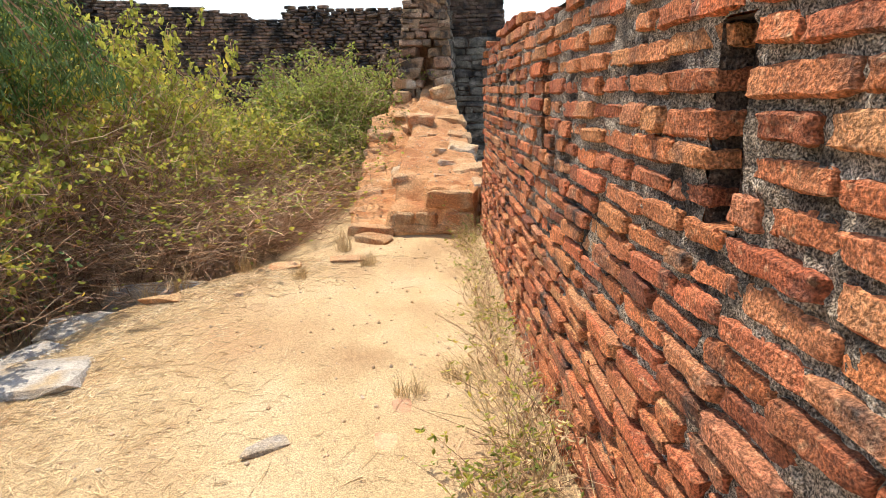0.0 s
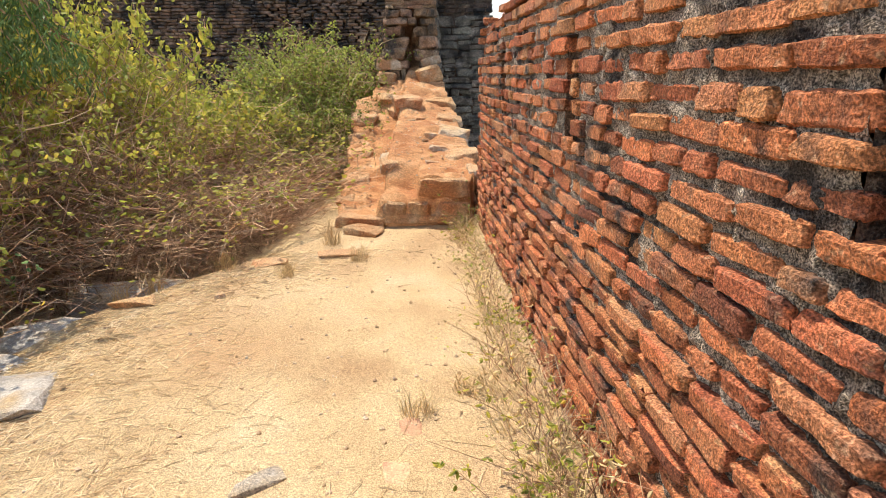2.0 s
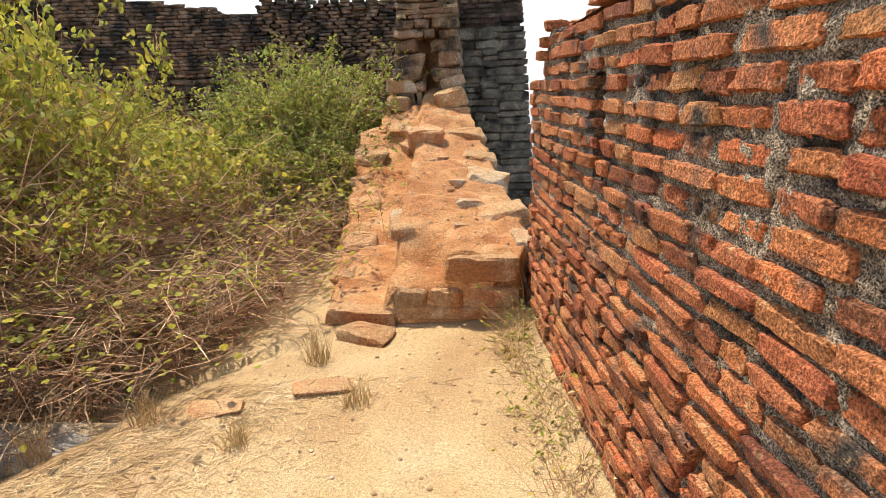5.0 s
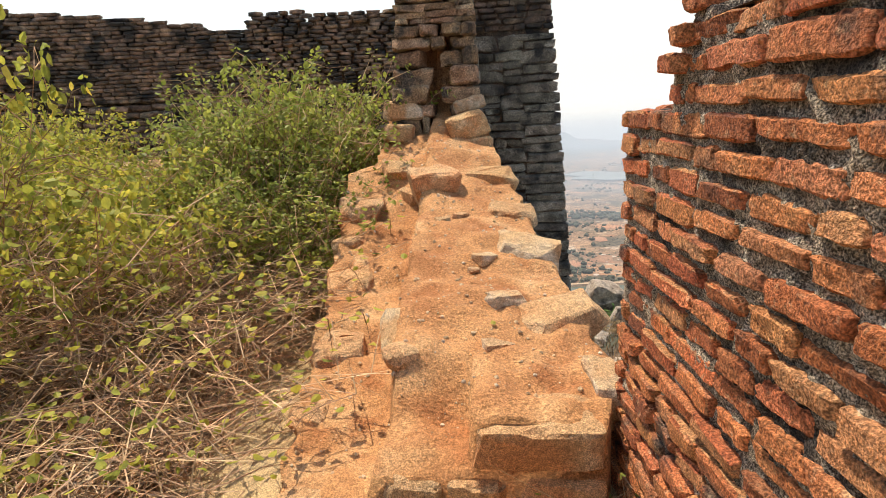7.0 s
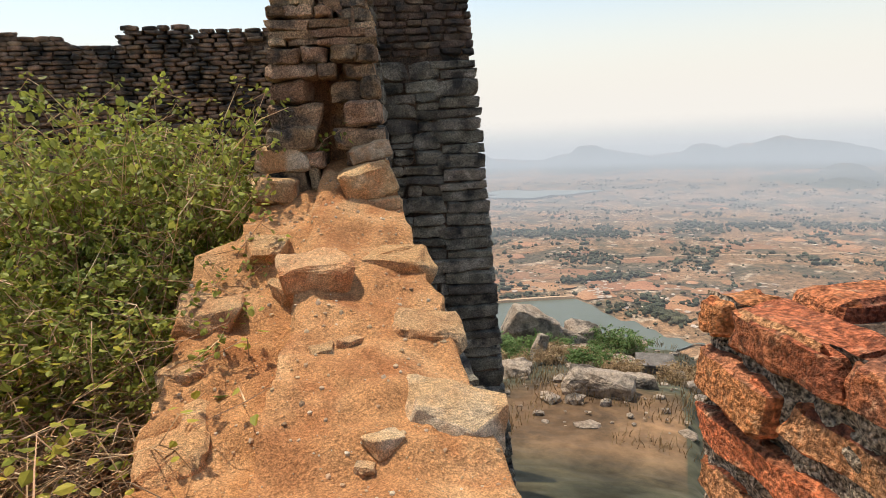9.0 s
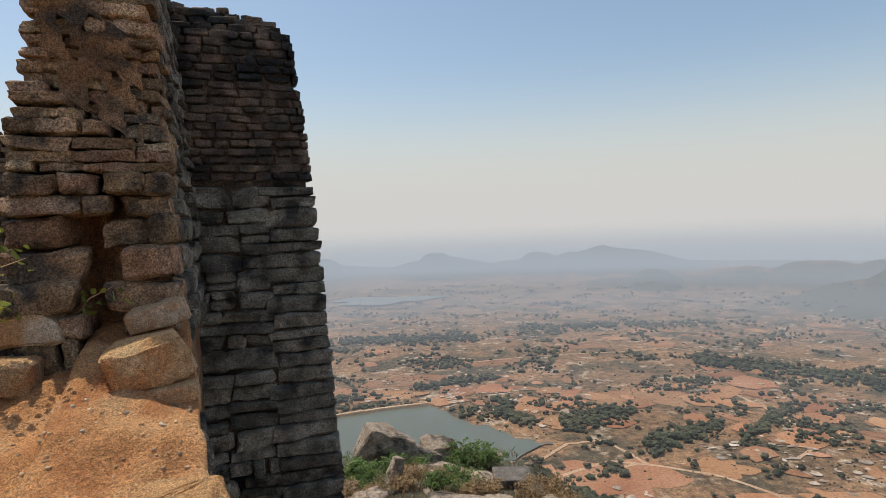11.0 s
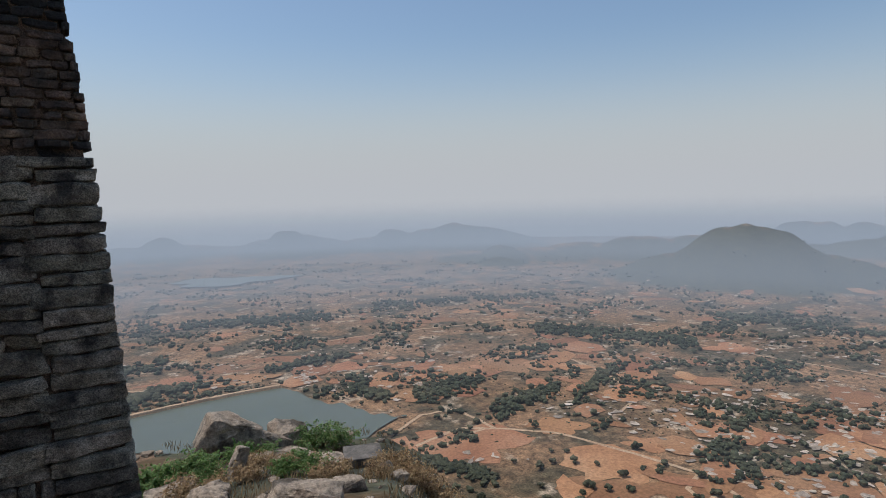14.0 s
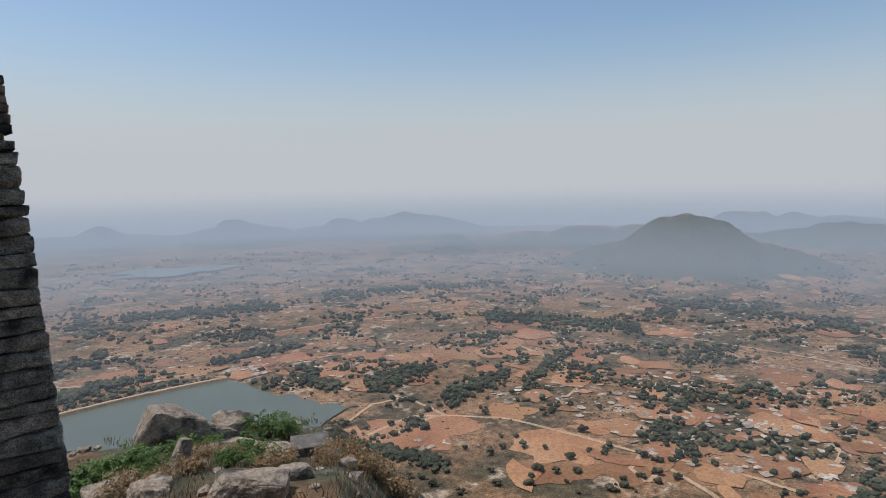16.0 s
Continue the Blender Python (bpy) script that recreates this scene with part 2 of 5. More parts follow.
M_PALEROCK = mat("bare_sheet_rock", [(0.32, 0.245, 0.18), (0.48, 0.395, 0.315)], 0.05, 0.3, 0.95, 0, 0.35, "isl", 0.4)


def plain_mat():
    """Land: fields, scrub and bare rock in patches; rock and dry scrub on the slopes."""
    m = mat("far_land", [(0.145, 0.095, 0.056), (0.225, 0.135, 0.078), (0.285, 0.17, 0.098)], 0.009, 0.12, 0.95, 0.3, fine_amt=0.6, patch=((0.088, 0.07, 0.044), 0.014, 0.47, 0.60), fleck=((0.36, 0.285, 0.22), 0.03, 0.58, 0.70))
    n, ln = m.node_tree.nodes, m.node_tree.links.new
    hsv = next(q for q in n if q.type == "HUE_SAT")
    old = hsv.inputs["Color"].links[0].from_socket
    g = next(q for q in n if q.type == "NEW_GEOMETRY")
    sx = n.new("ShaderNodeSeparateXYZ")
    ln(g.outputs["Normal"], sx.inputs[0])
    t = n.new("ShaderNodeTexNoise")
    t.inputs["Scale"].default_value, t.inputs["Detail"].default_value = 0.02, 6
    ln(g.outputs["Position"], t.inputs["Vector"])
    ad = n.new("ShaderNodeMath")
    ad.operation = "MULTIPLY_ADD"
    ln(t.outputs["Fac"], ad.inputs[0])
    ad.inputs[1].default_value = -0.05
    ln(sx.outputs["Z"], ad.inputs[2])
    mr = n.new("ShaderNodeMapRange")
    mr.inputs["From Min"].default_value, mr.inputs["From Max"].default_value = 0.966, 0.945
    ln(ad.outputs[0], mr.inputs["Value"])
    mx = n.new("ShaderNodeMix")
    mx.data_type = "RGBA"
    ln(mr.outputs[0], mx.inputs["Factor"])
    ln(old, mx.inputs["A"])
    mx.inputs["B"].default_value = (0.075, 0.075, 0.05, 1)
    near = n.new("ShaderNodeTexNoise")
    near.inputs["Scale"].default_value, near.inputs["Detail"].default_value, near.inputs["Roughness"].default_value = 0.55, 9, 0.72
    ln(g.outputs["Position"], near.inputs["Vector"])
    nr = n.new("ShaderNodeValToRGB")
    e = nr.color_ramp.elements
    e[0].position, e[0].color = 0.36, (0.35, 0.36, 0.30, 1)
    e[1].position, e[1].color = 0.64, (1.7, 1.6, 1.4, 1)
    ln(near.outputs["Fac"], nr.inputs["Fac"])
    mm = n.new("ShaderNodeMix")
    mm.data_type, mm.blend_type = "RGBA", "MULTIPLY"
    mm.inputs["Factor"].default_value = 0.8
    ln(mx.outputs["Result"], mm.inputs["A"])
    ln(nr.outputs["Color"], mm.inputs["B"])
    ln(mm.outputs["Result"], hsv.inputs["Color"])
    return m


M_LAND = plain_mat()


def water_mat():
    m = bpy.data.materials.new("lake_water")
    m.use_nodes = True
    n, ln = m.node_tree.nodes, m.node_tree.links.new
    b = n["Principled BSDF"]
    b.inputs["Base Color"].default_value = (0.115, 0.125, 0.088, 1)
    b.inputs["Roughness"].default_value = 0.25
    g = n.new("ShaderNodeNewGeometry")
    t = n.new("ShaderNodeTexNoise")
    t.inputs["Scale"].default_value = 0.25
    ln(g.outputs["Position"], t.inputs["Vector"])
    bp = n.new("ShaderNodeBump")
    bp.inputs["Strength"].default_value = 0.25
    ln(t.outputs["Fac"], bp.inputs["Height"])
    ln(bp.outputs[0], b.inputs["Normal"])
    return m


M_WATER = water_mat()


def haze_glow_mat(name, amount, low, full, top0, top1, colour=(0.50, 0.57, 0.67)):
    """A glowing see-through shell standing in for haze: clear at the ground, full at some height, thinning out above.
    """
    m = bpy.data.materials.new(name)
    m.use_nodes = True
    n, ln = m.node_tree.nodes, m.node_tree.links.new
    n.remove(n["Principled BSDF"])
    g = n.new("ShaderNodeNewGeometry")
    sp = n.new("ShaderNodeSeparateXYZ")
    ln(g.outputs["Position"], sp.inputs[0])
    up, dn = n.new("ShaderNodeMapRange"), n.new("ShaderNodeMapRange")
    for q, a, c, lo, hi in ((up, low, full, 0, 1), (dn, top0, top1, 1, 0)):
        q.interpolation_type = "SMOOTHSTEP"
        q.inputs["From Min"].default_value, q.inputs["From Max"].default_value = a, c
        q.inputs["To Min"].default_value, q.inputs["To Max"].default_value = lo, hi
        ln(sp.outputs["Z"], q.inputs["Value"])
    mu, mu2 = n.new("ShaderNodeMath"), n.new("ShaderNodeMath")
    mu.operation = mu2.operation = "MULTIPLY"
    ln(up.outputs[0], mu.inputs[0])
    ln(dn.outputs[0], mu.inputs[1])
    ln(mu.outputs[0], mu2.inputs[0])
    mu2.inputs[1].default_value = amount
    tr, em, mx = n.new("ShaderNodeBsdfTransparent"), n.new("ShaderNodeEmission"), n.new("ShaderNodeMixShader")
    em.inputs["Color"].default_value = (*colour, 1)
    em.inputs["Strength"].default_value = HAZE_GLOW
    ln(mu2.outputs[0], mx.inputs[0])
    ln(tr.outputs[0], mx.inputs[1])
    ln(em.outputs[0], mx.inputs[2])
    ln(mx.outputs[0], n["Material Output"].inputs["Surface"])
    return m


# ---- shapes ----
def mesh_ob(name, bm, material, parent=None, smooth=False):
    me = bpy.data.meshes.new(name)
    bm.normal_update()
    bm.to_mesh(me)
    bm.free()
    if smooth:
        me.polygons.foreach_set("use_smooth", [True] * len(me.polygons))
    me.materials.append(material)
    ob = new(name, me)
    ob.parent = parent
    return ob


def part(name, bm, material, parent, label="", smooth=False):
    ob = mesh_ob(name, bm, material, parent, smooth)
    if label:
        ob["label"] = label
    return ob


def from_np(name, verts, faces, material, parent=None, smooth=False):
    me = bpy.data.meshes.new(name)
    me.from_pydata([tuple(v) for v in verts], [], [tuple(f) for f in faces])
    if smooth:
        me.polygons.foreach_set("use_smooth", [True] * len(me.polygons))
    me.materials.append(material)
    ob = new(name, me)
    ob.parent = parent
    return ob


def thing(name, loc, label, category, group="", kind=""):
    e = new(name)
    e.location = loc
    e.empty_display_size = 0.1
    return tagged(e, label, category, group, kind)


def n3(p, s, seed=0.0):
    return noise.noise((p[0] * s + seed * 17.3, p[1] * s - seed * 9.1, p[2] * s + seed * 5.7))


def block_bm(size, cuts=3, rough=0.06, round_=0.25, seed=0, chip=1.0, facets=0, warp=0.0):
    """A rough stone or brick about the origin: a box with uneven corners, chipped edges and a rough skin."""
    bm = bmesh.new()
    bmesh.ops.create_cube(bm, size=1.0)
    bmesh.ops.subdivide_edges(bm, edges=bm.edges[:], cuts=cuts, use_grid_fill=True)
    small = min(size)
    rf = random.Random(int(seed * 7) + 1)
    corner = {(i, j, k): Vector([rf.uniform(-warp, warp) * min(q, 3 * small) for q in size]) for i in (0, 1) for j in (0, 1) for k in (0, 1)}
    for v in bm.verts:
        p = v.co * 2
        k6 = (p.x ** 6 + p.y ** 6 + p.z ** 6) ** (1 / 6)
        q = p.lerp(p / max(k6, 1e-6), round_)
        w = [(c + 1) / 2 for c in p]
        shift = Vector((0, 0, 0))
        for (i, j, k), d in corner.items():
            shift += d * ((w[0] if i else 1 - w[0]) * (w[1] if j else 1 - w[1]) * (w[2] if k else 1 - w[2]))
        edge = max(0, (abs(p.x) > 0.9) + (abs(p.y) > 0.9) + (abs(p.z) > 0.9) - 1)
        v.co = Vector([q[i] * size[i] / 2 for i in range(3)]) + shift
        nib = max(0.0, n3(v.co, 2.2 / small, seed + 21) + 0.35)
        away = Vector([(-1 if p[i] > 0.9 else 1 if p[i] < -0.9 else 0) for i in range(3)])
        v.co += away * edge * chip * small * (0.03 + 0.10 * nib)
        d = n3(v.co, 1.1 / small, seed) * 1.6 + n3(v.co, 3.1 / small, seed + 3) + 0.6 * n3(v.co, 7.0 / small, seed + 5)
        v.co += Vector((n3(v.co, 0.9 / small, seed + 7), n3(v.co, 0.9 / small, seed + 11), n3(v.co, 0.9 / small, seed + 13))) * small * rough * 1.3
        v.co += p.normalized() * d * small * rough
    for _ in range(facets):
        nrm = Vector((rf.uniform(-1, 1), rf.uniform(-1, 1), rf.uniform(-0.4, 1))).normalized()
        reach = sum(abs(nrm[i]) * size[i] / 2 for i in range(3)) * rf.uniform(0.62, 0.85)
        for v in bm.verts:
            d = v.co.dot(nrm) - reach
            if d > 0:
                v.co -= nrm * d * 0.92
    return bm


def rock_bm(size, seed, cuts=2, rough=0.05, extra=9):
    """A broken angular rock about the origin: the hull of a skewed box and a few knobs, with a rough skin."""
    rf = random.Random(int(seed * 13) + 5)
    bm = bmesh.new()
    for i in (-1, 1):
        for j in (-1, 1):
            for k in (-1, 1):
                bm.verts.new([c * h / 2 * rf.uniform(0.35, 1.0) for c, h in zip((i, j, k), size)])
    for _ in range(extra):
        d = Vector((rf.uniform(-1, 1), rf.uniform(-1, 1), rf.uniform(-1, 1)))
        d /= max(abs(c) for c in d)
        bm.verts.new([c * h / 2 * rf.uniform(0.82, 1.0) for c, h in zip(d, size)])
    out = bmesh.ops.convex_hull(bm, input=bm.verts[:])
    loose = [g for g in out["geom_interior"] + out["geom_unused"] if isinstance(g, bmesh.types.BMVert)]
    bmesh.ops.delete(bm, geom=list(set(loose)), context="VERTS")
    small = min(size)
    bmesh.ops.bevel(bm, geom=bm.edges[:], offset=small * 0.05, segments=1, affect="EDGES", clamp_overlap=True)
    bmesh.ops.triangulate(bm, faces=bm.faces[:])
    bmesh.ops.subdivide_edges(bm, edges=[e for e in bm.edges if e.calc_length() > small * 0.3], cuts=cuts, use_grid_fill=True)
    bm.normal_update()
    for v in bm.verts:
        v.co += v.normal * small * rough * (n3(v.co, 2.0 / small, seed) * 1.5 + n3(v.co, 6.0 / small, seed + 2))
    return bm


def stone(name, loc, size, material, label, rot=(0, 0, 0), cuts=3, rough=0.09, round_=0.3, seed=0, category="stone", group="", facets=2):
    if name == "stone":
        bm = rock_bm(size, seed)
    else:
        bm = block_bm(size, cuts + 2, rough * 0.6, round_ * 0.3, seed, 1.0, facets, 0.07)
    ob = mesh_ob(name, bm, material)
    ob.matrix_world = pose(*loc, *rot)
    return tagged(ob, label, category, group)


# ---- the lie of the land ----
def lerp_tab(t, tab):
    for (a, u), (b, v) in zip(tab, tab[1:]):
        if t <= b:
            k = max(0.0, min(1.0, (t - a) / (b - a)))
            return u + (v - u) * k
    return tab[-1][1]


def floor_z(x, y):
    return 0.014 * x + 0.026 * y


def wall_x(y):
    """The face of the brick parapet: a gentle curve."""
    return 0.70 - 0.125 * y + 0.0065 * y * y


PLAIN = -240.0
HILLS = [  # bearing, top, distance, half widths across and along the view
    (61.1, -97, 1780, 205, 200), (55.2, -184, 1770, 150, 150), (67.2, -184, 1800, 150, 150), (39.0, -176, 2150, 80, 110), (43.5, -196, 2250, 150, 120), (36.5, -205, 2200, 120, 110),
    (51.9, -161, 2320, 190, 150), (57.5, -163, 2340, 150, 140), (46.5, -190, 2320, 160, 130),
    (34.5, -128, 2850, 190, 180), (38.5, -160, 2880, 190, 170), (31.2, -168, 2860, 130, 160), (28.4, -152, 2800, 110, 150), (25.5, -182, 2800, 130, 140), (18.6, -128, 2750, 120, 150), (21.5, -172, 2780, 130, 150), (15.8, -180, 2800, 120, 150), (7.8, -144, 2800, 120, 150), (11.0, -190, 2820, 170, 150), (3.5, -178, 2820, 170, 150),
    (65.6, -124, 2700, 200, 170), (69.9, -140, 2650, 170, 170), (74.0, -146, 2600, 230, 180), (80, -138, 2550, 260, 200), (88, -140, 2500, 300, 250),
]


def land_z(x, y):
    r = math.hypot(x, y)
    az = math.degrees(math.atan2(x, y))
    # the hill on which the fort stands, with a rocky shoulder
    if r < 30:
        z = -3.2 - 9.0 * max(0.0, (r - 2) / 28) ** 1.0
    elif r < 42:
        z = -12.2 - 0.22 * (r - 30)
    else:
        u = min(1.0, (r - 42) / 330)
        z = -14.8 + (PLAIN + 14.8) * (1 - (1 - u) ** 1.7)
    drop = max(0.0, min(1.0, (az - 25) / 14)) if az > 0 else 0.0
    z += 1.5 * max(0.0, min(1.0, (r - 12) / 8)) * max(0.0, min(1.0, (60 - r) / 18))
    z -= 9 * drop * drop * (3 - 2 * drop) * min(1, r / 16) * max(0, 1 - r / 380)
    if r < 420:
        z += (0.5 + 0.05 * min(r, 60)) * noise.noise((x * 0.12, y * 0.12, 0.3)) * (0.4 if r < 12 else 1) + min(6, r * 0.03) * noise.noise((x * 0.03, y * 0.03, 1.7))
        if 60 < az or az < -8:
            z -= min(1, abs(az - 26) / 60) * min(25, max(0, r - 15) * 0.5)
    z = max(z, PLAIN - 1) if r > 300 else z
    if r > 380:
        z = PLAIN + 3.0 * noise.noise((x * 0.004, y * 0.004, 0.5)) * min(1, (r - 380) / 300) * (0 if lake_in(x, y, 40) else 1)
        for b, top, d, wa, wc in HILLS:
            bx, by = d * math.sin(radians(b)), d * math.cos(radians(b))
            dx, dy = x - bx, y - by
            ux, uy = math.sin(radians(b)), math.cos(radians(b))
            u, v = (dx * uy - dy * ux) / wa, (dx * ux + dy * uy) / wc
            q = u * u + v * v
            if q < 6:
                h = (top - PLAIN) * math.exp(-0.95 * q ** 1.35) * (1 + 0.30 * noise.noise((x * 0.006, y * 0.006, b)) * min(1, q * 2) + 0.12 * noise.noise((x * 0.017, y * 0.017, b)))
                z = max(z, PLAIN + h + 0.25 * min(h, z - PLAIN))
    return z


def lake_edge(a):
    """Near and far shore of the lake along the bearing a, in metres."""
    if a < -6 or a > 30:
        return None
    far = lerp_tab(a, [(-6, 712), (3.8, 740), (17.1, 777), (19, 742), (21.1, 698), (23, 690), (25.5, 652), (28.4, 637)]) + (4 * math.sin(a * 3.1) if a > 18 else 0)
    near = lerp_tab(a, [(-6, 655), (3.8, 638), (9, 602), (14, 576), (20, 560), (24.4, 569), (26.1, 602), (28.4, 636)])
    return (near, far) if far > near else None


def lake_in(x, y, grow=0):
    r, a = math.hypot(x, y), math.degrees(math.atan2(x, y))
    e = lake_edge(a)
    return bool(e) and e[0] - grow < r < e[1] + grow


# ---- ground: one sheet from under the fort to the horizon ----
rings = [0.5, 2, 4, 7, 10, 13, 16, 19, 22, 25, 28, 31, 34, 37, 40, 44, 48, 53, 60, 70, 82, 96, 115, 135, 160, 190, 225, 265, 310, 350, 385, 420, 470, 520, 580, 640, 700, 770]
while rings[-1] < 4700:
    rings.append(rings[-1] + max(45, rings[-1] * 0.03))
SEG_VIEW, SEG_REST = 300, 40
bears = [-20 + 120 * k / SEG_VIEW for k in range(SEG_VIEW)] + [100 + 240 * k / SEG_REST for k in range(SEG_REST)]
gv = [(r * math.sin(radians(a)), r * math.cos(radians(a)) + 3) for r in rings for a in bears]
gv = [(x, y, land_z(x, y - 3)) for x, y in gv]
NB = len(bears)
gf = [(i * NB + k, (i + 1) * NB + k, (i + 1) * NB + (k + 1) % NB, i * NB + (k + 1) % NB) for i in range(len(rings) - 1) for k in range(NB)]
ground = tagged(from_np("ground", gv, gf, M_LAND, smooth=True), "dry rolling land with fields, scrub and bare rock below the fort", "ground", kind="structure")

# lakes
lv, lf = [], []
angs = [-6 + 36 * k / 90 for k in range(91)]
angs = [a for a in angs if lake_edge(a)]
for a in angs:
    e = lake_edge(a)
    for r in e:
        lv.append((r * math.sin(radians(a)), r * math.cos(radians(a)), PLAIN + 1.6))
lf = [(2 * k, 2 * k + 2, 2 * k + 3, 2 * k + 1) for k in range(len(angs) - 1)]
tagged(from_np("lake", lv, lf, M_WATER), "calm grey-green reservoir held by an earth dam", "lake", kind="structure")
lv = []
for k in range(48):
    a = 2 * math.pi * k / 48
    s = 1 + 0.25 * math.sin(3 * a + 1) + 0.12 * math.sin(7 * a)
    u, v = 165 * math.cos(a) * s, 90 * math.sin(a) * s
    c = radians(13.2)
    lv.append((1890 * math.sin(c) + u * math.cos(c) + v * math.sin(c), 1890 * math.cos(c) - u * math.sin(c) + v * math.cos(c), PLAIN + 4.5))
tagged(from_np("lake", lv, [tuple(range(48))], M_WATER), "pale distant lake on the hazy plain", "lake", kind="structure")


def polar(a, r, dz=0.0):
    x, y = r * math.sin(radians(a)), r * math.cos(radians(a))
    return Vector((x, y, land_z(x, y) + dz))


def strip(name, pts, width, material, label, category, lift=0.5, thick=0.0):
    """A road or bank along bearings and distances, laid on the land."""
    vs, fs = [], []
    fine = []
    for (a0, r0), (a1, r1) in zip(pts, pts[1:]):
        for k in range(12):
            s = k / 12
            fine.append((a0 + (a1 - a0) * s, r0 + (r1 - r0) * s))
    fine.append(pts[-1])
    c = [polar(a, r) for a, r in fine]
    for k, p in enumerate(c):
        d = (c[min(k + 1, len(c) - 1)] - c[max(k - 1, 0)])
        d.z = 0
        s = Vector((d.y, -d.x, 0)).normalized() * width / 2 * (1 + 0.3 * noise.noise((k * 0.7, width, 0)))
        w = 1.5 * noise.noise((k * 0.4, pts[0][0], 2))
        off = s.normalized() * w
        top = Vector((0, 0, lift + thick))
        vs += [p - s + off + top, p + s + off + top]
        if thick:
            vs += [p - s * 1.8 + off, p + s * 1.8 + off]
    st = 4 if thick else 2
    for k in range(len(c) - 1):
        i, j = k * st, (k + 1) * st
        fs.append((i, i + 1, j + 1, j))
        if thick:
            fs += [(i + 2, i, j, j + 2), (i + 1, i + 3, j + 3, j + 1)]
    return tagged(from_np(name, vs, fs, material), label, category, kind="structure")


strip("dam", [(-6, 714), (3.8, 742), (10, 759), (17.1, 778)], 5, M_ROAD, "long low earth dam along the far shore of the reservoir", "dam", 0.2, 4.5)
TRACKS = [
    [(27.5, 585), (30.5, 640), (34, 655), (38, 598), (44, 590), (50, 560), (57, 530), (64, 470), (70, 455)],
    [(30, 560), (34.5, 600), (38, 598)], [(33, 560), (37, 600)], [(57, 530), (56, 500), (57.5, 480)], [(57.5, 480), (60, 530), (66, 520), (74, 500)],
    [(74, 480), (72, 540), (73, 600), (71, 680)], [(17.3, 793), (14, 815), (6, 840), (2, 880)], [(50, 660), (52, 720), (49, 800), (45, 880)], [(57, 1000), (62, 960), (68, 930), (76, 900)],
    [(40, 1150), (47, 1080), (56, 1000)], [(20, 1000), (27, 1050), (36, 1100), (40, 1150)],
]
for tr in TRACKS:
    strip("dirt_road", tr, 4.2, M_ROAD, "pale dirt track winding between fields", "road")

# fields and bare rock: flat patches draped on the plain
rng = random.Random(5)


def patch_bm(count, rmin, rmax, smin, smax, lift, corners, keep):
    vs, fs = [], []
    while len(fs) < count:
        a, r = rng.uniform(-4, 78), rmin * (rmax / rmin) ** rng.random()
        c = polar(a, r)
        if lake_in(c.x, c.y, 45) or c.z > PLAIN + 14 or not keep(c):
            continue
        s = rng.uniform(smin, smax)
        ph, asp = rng.uniform(0, 3.1), rng.uniform(0.35, 1.0)
        base = len(vs)
        for k in range(corners):
            t = 2 * math.pi * k / corners
            q = s * rng.uniform(0.55, 1.15)
            u, v = q * math.cos(t), q * math.sin(t) * asp
            x, y = c.x + u * math.cos(ph) - v * math.sin(ph), c.y + u * math.sin(ph) + v * math.cos(ph)
            vs.append((x, y, land_z(x, y) + lift))
        fs.append(tuple(range(base, base + corners)))
    return vs, fs


vs, fs = patch_bm(260, 470, 1700, 10, 38, 0.9, 8, lambda c: noise.noise((c.x * 0.004, c.y * 0.004, 3)) > -0.15)
tagged(from_np("field", vs, fs, M_FIELD), "bare orange ploughed fields on the plain", "field", kind="stuff")
vs, fs = patch_bm(1300, 520, 2300, 1.5, 7, 1.1, 9, lambda c: noise.noise((c.x * 0.0045, c.y * 0.0045, 8)) > 0.0)
for a, r, n_, da, dr in ((19.3, 800, 26, 1.0, 26), (44, 1160, 22, 2.2, 14), (58, 720, 40, 3.5, 26), (66, 640, 36, 3.0, 22), (70, 760, 40, 5, 40), (52, 900, 40, 5, 40), (10, 1650, 26, 4, 40), (16, 1250, 30, 3, 40), (48, 1300, 40, 8, 60), (62, 1000, 50, 8, 60)):
    for _ in range(n_):
        c = polar(a + rng.gauss(0, da * 0.5), r + rng.gauss(0, dr * 0.5))
        base, q, asp, ph = len(vs), rng.uniform(2, 7), rng.uniform(0.25, 0.6), rng.uniform(-0.6, 0.6)
        for k in range(9):
            t = 2 * math.pi * k / 9
            u, v = q * math.cos(t) * rng.uniform(0.6, 1.2), q * asp * math.sin(t) * rng.uniform(0.6, 1.2)
            vs.append((c.x + u * math.cos(ph) - v * math.sin(ph), c.y + u * math.sin(ph) + v * math.cos(ph), c.z + 1.25))
        fs.append(tuple(range(base, base + 9)))
tagged(from_np("rock_outcrop", vs, fs, M_PALEROCK), "pale sheets of bare rock among the scrub", "rock", kind="stuff")

